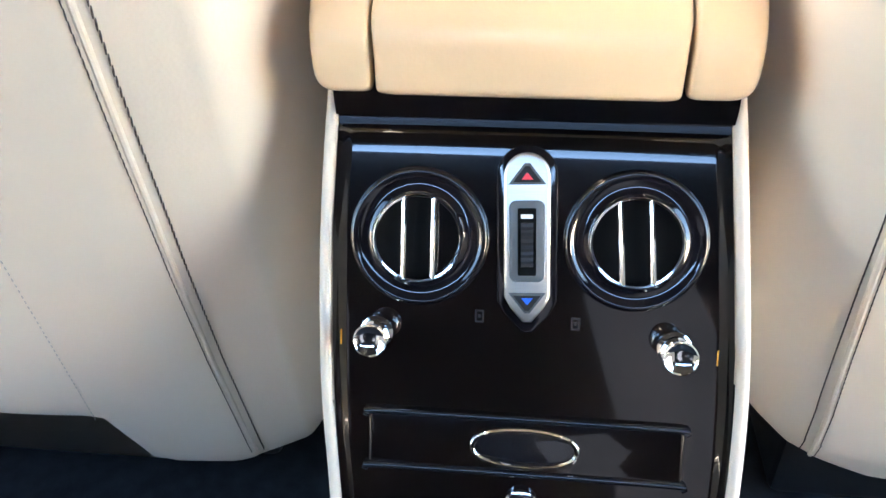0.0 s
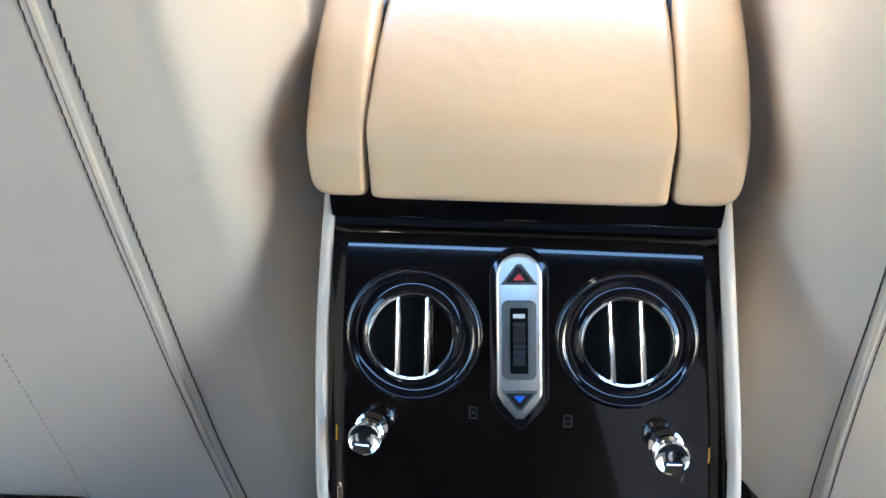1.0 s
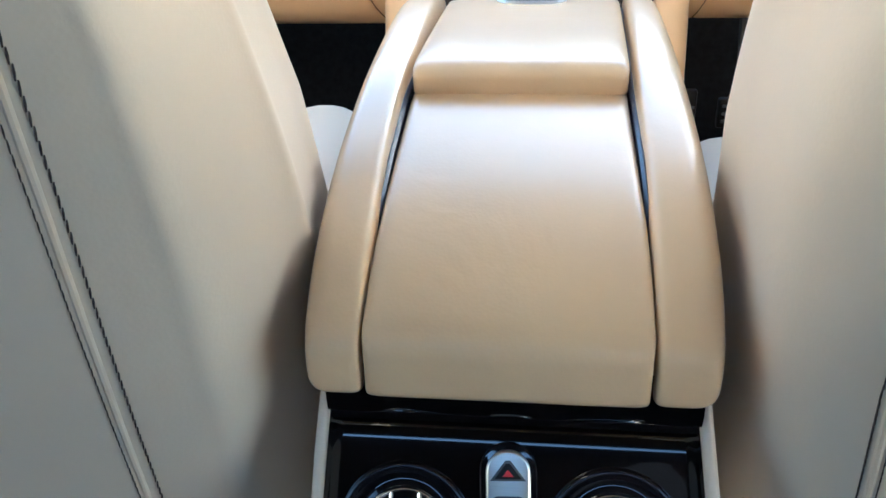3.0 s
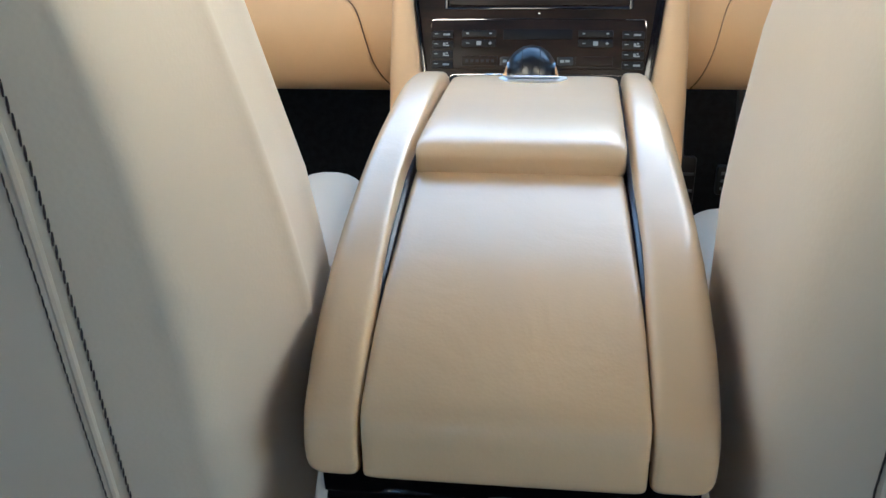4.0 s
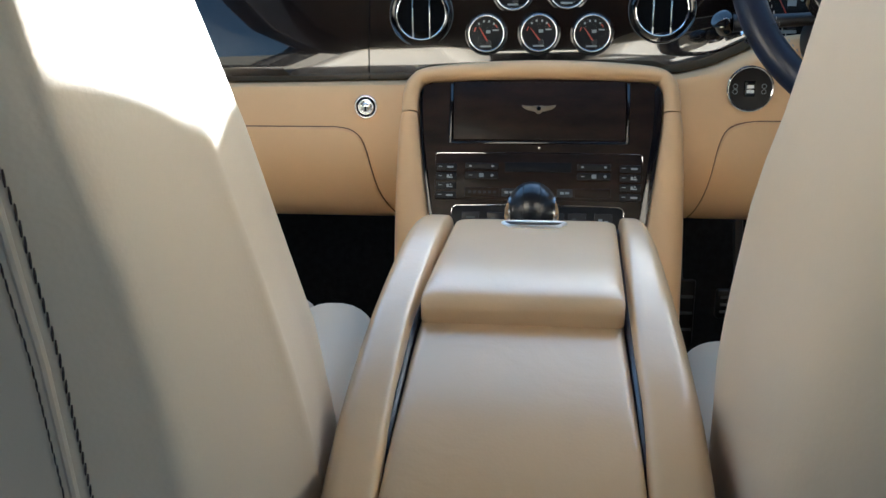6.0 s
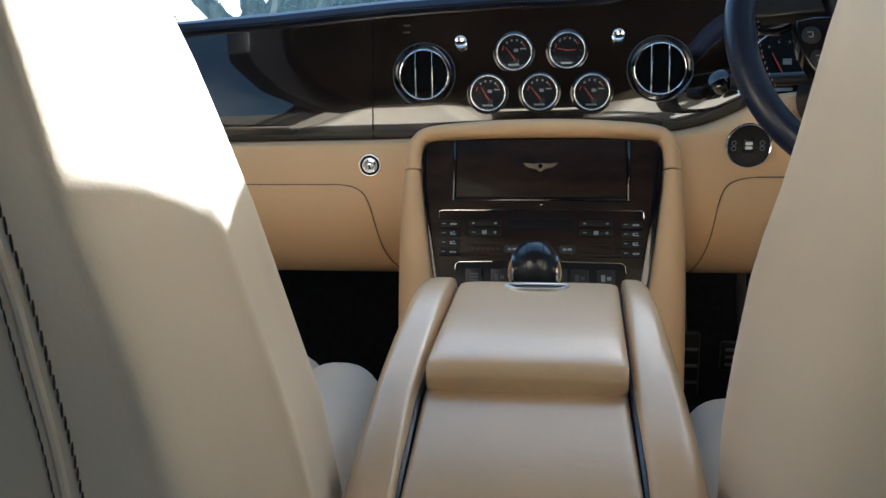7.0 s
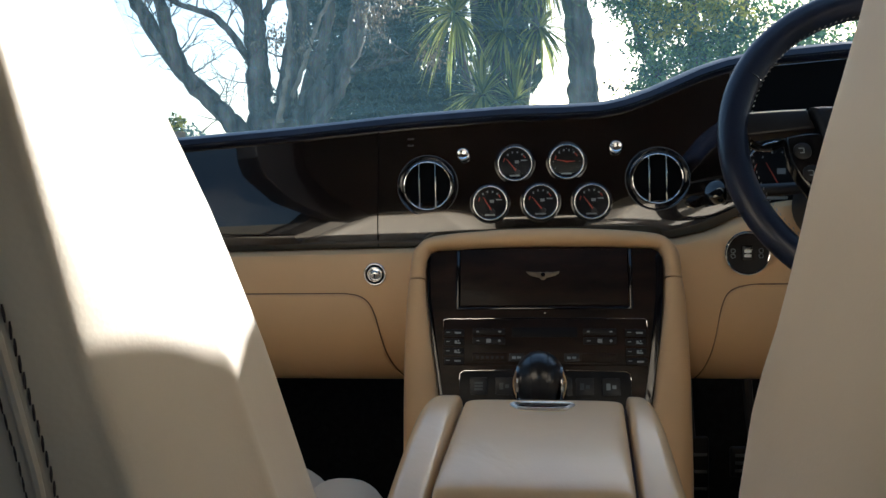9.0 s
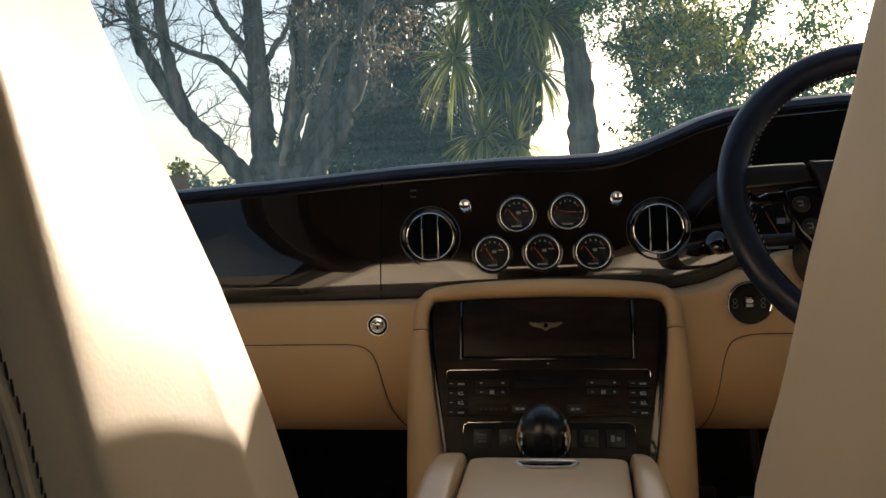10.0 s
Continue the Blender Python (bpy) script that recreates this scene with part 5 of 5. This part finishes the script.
# a bare, many-limbed old tree
Y = 14.4
tree = thing("bare_tree", "old grey-barked tree with bare spreading limbs", "tree", (-4.75, Y, 0))
part("trunk", limb([(-4.75, Y, 0), (-4.76, Y, 0.9), (-4.72, Y, 1.7), (-4.70, Y, 2.1)], 0.62, 0.42, 14), M_BARK, tree)
TREE_LIMBS = [
    ([(-4.95, Y, 1.3), (-5.45, Y - 0.1, 2.0), (-5.89, Y - 0.2, 2.53), (-6.52, Y - 0.2, 3.19), (-7.2, Y - 0.2, 4.24), (-7.4, Y - 0.2, 4.75), (-7.6, Y, 5.4), (-8.2, Y, 7.2)], 0.205, 0.08),
    ([(-6.45, Y - 0.2, 3.1), (-6.60, Y - 0.3, 3.6), (-6.8, Y - 0.3, 4.4), (-6.91, Y - 0.3, 5.35), (-7.1, Y - 0.3, 6.8)], 0.15, 0.08),
    ([(-5.02, Y, 1.4), (-5.10, Y, 2.0), (-5.12, Y, 2.66), (-5.14, Y, 3.37), (-5.18, Y, 4.1), (-5.24, Y, 5.2), (-5.3, Y, 7.2)], 0.26, 0.15),
    ([(-5.20, Y - 0.1, 3.25), (-5.76, Y - 0.2, 4.04), (-6.41, Y - 0.3, 4.32), (-7.14, Y - 0.4, 4.73), (-7.56, Y - 0.4, 4.92), (-8.0, Y - 0.4, 4.78)], 0.075, 0.02),
    ([(-5.16, Y - 0.1, 3.95), (-5.43, Y - 0.1, 4.43), (-5.74, Y, 4.78), (-6.04, Y + 0.1, 5.3), (-6.3, Y + 0.3, 6.4)], 0.085, 0.045),
    ([(-4.95, Y - 0.2, 4.0), (-4.75, Y - 0.2, 4.35), (-4.55, Y - 0.2, 4.6), (-4.35, Y - 0.2, 5.3)], 0.07, 0.03),
    ([(-4.80, Y, 1.4), (-4.78, Y + 0.1, 2.1), (-4.62, Y + 0.2, 2.95), (-4.47, Y + 0.3, 3.97), (-4.43, Y + 0.3, 5.2), (-4.3, Y + 0.4, 7.2)], 0.23, 0.15),
    ([(-4.70, Y - 0.1, 1.2), (-4.50, Y, 2.0), (-4.0, Y + 0.1, 2.71), (-3.47, Y + 0.2, 3.42), (-3.27, Y + 0.2, 4.11), (-3.14, Y + 0.2, 4.9), (-3.0, Y, 7.0)], 0.24, 0.14),
    ([(-4.30, Y - 0.3, 1.2), (-4.05, Y - 0.25, 2.0), (-3.66, Y - 0.2, 2.6), (-3.45, Y - 0.1, 3.1)], 0.17, 0.10),
    ([(-4.45, Y + 0.1, 2.2), (-4.15, Y + 0.1, 3.1), (-3.85, Y + 0.2, 4.0), (-3.75, Y + 0.2, 5.4)], 0.13, 0.08),
    ([(-3.25, Y, 4.45), (-2.78, Y - 0.2, 4.87), (-2.16, Y - 0.3, 4.97), (-1.5, Y - 0.4, 4.95), (-0.8, Y - 0.4, 5.1)], 0.12, 0.06),
    ([(-3.60, Y, 3.05), (-3.04, Y + 0.1, 3.13), (-2.35, Y + 0.2, 3.32)], 0.06, 0.03)]
starts = []
for k, (pts, r0, r1) in enumerate(TREE_LIMBS):
    part("limb", limb(pts, r0, r1), M_BARK, tree)
    path = smooth_path(pts, 5)
    for i in range(4, len(path), 2):
        for _ in range(2 if k in (0, 1, 3, 4) and i > 12 else 1):
            starts.append((path[i].copy(), Vector((random.uniform(-1, 1), random.uniform(-1, 0.6), random.uniform(-0.1, 0.9)))))
tw = part("twigs", twigs(starts, 3, 0.75, 0.018), M_BARK, tree, "bare twigs")
tw["kind"] = "stuff"
part("limb", limb([(-4.40, Y - 0.35, 2.6), (-4.14, Y - 0.4, 3.18), (-3.97, Y - 0.4, 3.63), (-3.79, Y - 0.4, 4.03), (-3.5, Y - 0.3, 4.45)], 0.045, 0.03, 8, 0.015), M_BARK_PALE, tree, "pale thin limb")
part("limb", limb([(-4.62, Y - 0.45, 2.15), (-4.51, Y - 0.45, 2.73), (-4.42, Y - 0.4, 3.2), (-4.40, Y - 0.3, 4.4)], 0.065, 0.03, 8, 0.015), M_BARK_PALE, tree, "pale stripped limb")
leaves("dry_leaves", foliage([(-2.6, Y - 0.6, 4.35, 0.65, 0.4, 0.5), (-1.75, Y - 0.6, 3.15, 0.30, 0.3, 0.3), (-3.9, Y - 0.4, 4.7, 0.6, 0.4, 0.5), (-4.6, Y - 0.4, 3.5, 0.5, 0.3, 0.4), (-2.9, Y - 0.4, 3.9, 0.3, 0.3, 0.5)], 2000, 0.036, None, 2.2, 70, 0.13), M_LEAF_DRY, tree, "dry brown hanging leaves")

# dark evergreen mass behind
hedge = thing("conifer", "dense dark green conifer behind the bare tree", "tree", (-3.0, 18, 0))
part("trunk", limb([(-3.0, 18, 0), (-3.0, 18, 2.5), (-3.1, 18, 6.5)], 0.3, 0.1), M_BARK, hedge)
leaves("crown", foliage([(-3.2, 18, 2.3, 2.3, 1.2, 2.3), (-3.6, 18, 4.6, 1.9, 1.2, 2.0), (-1.9, 17.6, 2.2, 1.3, 0.9, 1.7), (-4.4, 18.3, 5.6, 1.2, 1.0, 1.4)], 30000, 0.10), M_LEAF_DARK, hedge)

# sword-leaved palm lily
lily = thing("cabbage_palm", "clump of sword-leaved palms on slim trunks", "tree", (-0.8, 13.7, 0))
HEADS = [(-1.42, 13.5, 3.80, 0.95), (-1.15, 13.6, 4.75, 0.8), (-0.98, 13.4, 2.45, 0.85), (-0.62, 13.7, 3.5, 0.7), (-0.30, 13.6, 4.7, 0.9), (-0.75, 13.9, 4.9, 0.9), (-0.05, 13.8, 3.55, 0.75), (-0.45, 13.5, 2.35, 0.85), (0.05, 13.6, 4.4, 0.7)]
for i, (x, y, z, ln) in enumerate(HEADS):
    part("trunk", limb([(-0.8 + 0.12 * math.cos(i * 2.1), 13.75 + 0.12 * math.sin(i * 2.1), 0), (-0.8 + 0.5 * (x + 0.8), 13.75, z * 0.5), (x, y, z)], 0.10, 0.065, 8, 0.02), M_BARK, lily)
    vs, fs = [], []
    for k in range(190):
        u, az = random.uniform(-0.75, 1.0), random.uniform(0, 2 * math.pi)
        el = math.asin(max(-1, min(1, u)))
        d = Vector((math.cos(az) * math.cos(el), math.sin(az) * math.cos(el), math.sin(el)))
        side = d.cross(Vector((0, 0, 1))).normalized() if abs(d.z) < 0.98 else Vector((1, 0, 0))
        L, w, base = ln * random.uniform(0.7, 1.05), random.uniform(0.020, 0.032), len(vs)
        for j in range(6):
            t = j / 5
            p = Vector((x, y, z)) + d * L * t + Vector((0, 0, -0.35 * L * t ** 2.2 * (1.2 - u)))
            ww = w * (0.6 + 0.8 * t) * (1 - t) ** 0.6 + 0.001
            vs += [p - side * ww, p + side * ww]
            if j:
                q = base + 2 * j
                fs.append((q - 2, q - 1, q + 1, q))
    me = bpy.data.meshes.new("leaf_head")
    me.from_pydata([tuple(v) for v in vs], [], fs)
    leaves("leaf_head", me, M_SWORD, lily, "spiky green leaf rosette")

leaves("skirt", foliage([(-0.35, 13.8, 3.3, 0.30, 0.3, 0.9), (-0.8, 13.9, 3.5, 0.35, 0.3, 0.8), (-0.5, 13.9, 4.4, 0.5, 0.3, 0.7)], 700, 0.17, droop=2.5), M_LEAF_DARK, lily, "dark hanging dead leaves")

# stout ringed trunk and the leafy trees to its side
gum = thing("leafy_tree", "stout grey trunk under hanging grey-green leaves", "tree", (0.62, 14.0, 0))
part("trunk", limb([(0.72, 14.0, 0), (0.71, 14.0, 1.2), (0.685, 14.0, 2.15), (0.665, 14.0, 2.87), (0.58, 14.0, 3.83), (0.46, 14.0, 4.4), (0.40, 14.0, 5.4), (0.36, 14.0, 7.5)], 0.30, 0.16, 16, 0.010), M_BARK, gum)
part("limb", limb([(0.42, 14.0, 4.2), (-0.1, 13.8, 4.9), (-0.7, 13.7, 5.6)], 0.16, 0.08), M_BARK, gum)
part("limb", limb([(0.42, 14.0, 4.4), (1.0, 13.8, 5.2), (1.6, 13.7, 6.2)], 0.18, 0.08), M_BARK, gum)
leaves("crown", foliage([(0.1, 13.5, 5.2, 0.9, 0.6, 0.8), (0.9, 13.4, 4.7, 0.7, 0.6, 0.7), (-0.5, 13.5, 5.4, 0.7, 0.6, 0.7), (0.3, 13.5, 6.4, 2.0, 1.0, 1.0)], 6000, 0.055, None, 0.8, 160, 0.14), M_LEAF, gum)

bush = thing("leafy_tree", "broad green tree with gaps and leaves tinted sunlit yellow-green", "tree", (2.9, 14.5, 0))
for pts, r0, r1 in (([(2.9, 14.6, 0), (2.85, 14.6, 1.6), (2.7, 14.5, 3.0), (2.3, 14.4, 5.0)], 0.22, 0.08), ([(2.75, 14.5, 2.2), (3.3, 14.4, 3.6), (3.8, 14.3, 5.4)], 0.12, 0.05), ([(2.8, 14.5, 1.8), (1.8, 14.3, 3.0), (1.4, 14.2, 4.4)], 0.10, 0.04)):
    part("limb", limb(pts, r0, r1), M_BARK, bush)


def gaps(c):
    """Clumps and clear sky between them, with a channel cut out along the sun's path."""
    x, z = c[:, 0], c[:, 2]
    lace = np.sin(3.1 * x + 1.7 * z) * np.sin(2.3 * z - 1.9 * x + 0.8) + 0.5 * np.sin(7.3 * x + 2.0) * np.sin(6.1 * z)
    hole = ((x - 1.15) / 0.42) ** 2 + ((z - 2.75) / 1.05) ** 2 < 1
    hole |= ((x - 4.05) / 0.30) ** 2 + ((z - 4.25) / 0.5) ** 2 < 1
    hole |= ((x - 3.3) / 0.22) ** 2 + ((z - 3.9) / 0.35) ** 2 < 1
    # leaves left out along the sunbeam, so that it reaches the seat
    ray = ((x + 0.3 - 0.532 * c[:, 1]) / 0.8) ** 2 + ((z - 0.87 - 0.291 * c[:, 1]) / 0.7) ** 2 < 1
    return (lace > -0.80) & ~hole & ~ray


# clump coloured brighter yellow to stand for sun on the leaves
leaves("sun_tinted_crown", foliage([(2.25, 13.6, 4.15, 0.75, 0.3, 0.55), (2.75, 13.6, 3.7, 0.6, 0.3, 0.45), (1.95, 13.6, 3.6, 0.45, 0.3, 0.3)], 2600, 0.050, None, 0.3, 110, 0.12), M_LEAF_SUN_YELLOW, bush, "leaves tinted yellow for sunlight")
leaves("crown", foliage([(2.9, 14.3, 3.8, 1.6, 0.6, 1.9), (1.9, 14.0, 4.0, 0.9, 0.7, 1.6), (2.6, 14.2, 2.6, 1.3, 0.7, 1.1), (3.6, 14.3, 2.6, 1.2, 0.7, 1.2), (3.3, 14.2, 5.2, 1.2, 0.7, 1.0), (4.1, 14.4, 4.2, 0.8, 0.6, 1.0), (1.6, 13.9, 5.4, 0.8, 0.6, 0.8), (1.5, 14.0, 2.2, 0.5, 0.4, 0.6), (4.9, 14.4, 2.5, 0.9, 0.6, 1.2), (5.2, 14.6, 1.6, 1.0, 0.6, 1.0), (4.8, 14.5, 3.4, 0.7, 0.5, 0.7), (5.0, 14.5, 4.4, 0.6, 0.5, 0.6), (1.15, 13.8, 4.7, 0.65, 0.5, 0.8)], 46000, 0.044, gaps, 0.3, 1000, 0.14), M_LEAF, bush)
shrub = thing("shrub", "grey-green shrub in front of the far trees", "shrub", (4.6, 16.5, 0))
leaves("crown", foliage([(4.9, 16.5, 1.8, 1.6, 0.8, 1.8), (2.9, 16.8, 1.9, 2.0, 0.8, 1.9), (2.7, 16.8, 3.8, 1.5, 0.7, 1.6)], 11000, 0.06, gaps, 0.2, 300, 0.2), M_LEAF_DARK, shrub)
for x, y, z, r in ((-13.3, 30, 2.7, 0.8), (-12.0, 30, 2.2, 0.9), (-13.9, 31, 2.0, 1.0)):
    far = thing("shrub", "distant small grey-green garden bush", "shrub", (x, y, 0), "distant bushes")
    part("stem", limb([(x, y, 0), (x + 0.1, y, z * 0.6), (x, y, z)], 0.12, 0.04, 6), M_BARK, far)
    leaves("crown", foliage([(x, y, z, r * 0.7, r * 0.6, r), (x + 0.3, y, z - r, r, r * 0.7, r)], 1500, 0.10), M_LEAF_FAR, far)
for k in range(7):
    x = -22 + 8.5 * k
    far = thing("shrub", "distant grey-green hedge trees", "shrub", (x, 60, 0), "distant hedge")
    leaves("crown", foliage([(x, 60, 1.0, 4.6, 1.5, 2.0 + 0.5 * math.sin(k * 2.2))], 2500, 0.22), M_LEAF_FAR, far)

# brick pier with a clay pot
pier = thing("brick_pier", "low red brick pier carrying a brown clay pot", "pier", (-3.80, 8, 0))
part("shaft", box(-3.98, -3.62, 7.82, 8.18, 0, 1.30, 0.01), M_BRICK, pier)
part("cap_stone", box(-4.02, -3.58, 7.78, 8.22, 1.30, 1.36, 0.015), M_BARK_PALE, pier, "pale stone cap")
pot = thing("clay_pot", "weathered brown clay pot with a yellow-green plant", "plant pot", (-3.80, 8, 1.36))
part("pot", lathe([(0.09, 1.36), (0.10, 1.37), (0.128, 1.55), (0.133, 1.555), (0.135, 1.61), (0.125, 1.612), (0.118, 1.59), (0.0, 1.585)], 32, Matrix.Translation((-3.80, 8, 0))), M_TERRACOTTA, pot)
leaves("plant", foliage([(-3.86, 8, 1.72, 0.12, 0.10, 0.10), (-3.92, 8, 1.80, 0.08, 0.08, 0.08)], 170, 0.032), M_LEAF_SUN_YELLOW, pot, "small yellow-green plant")
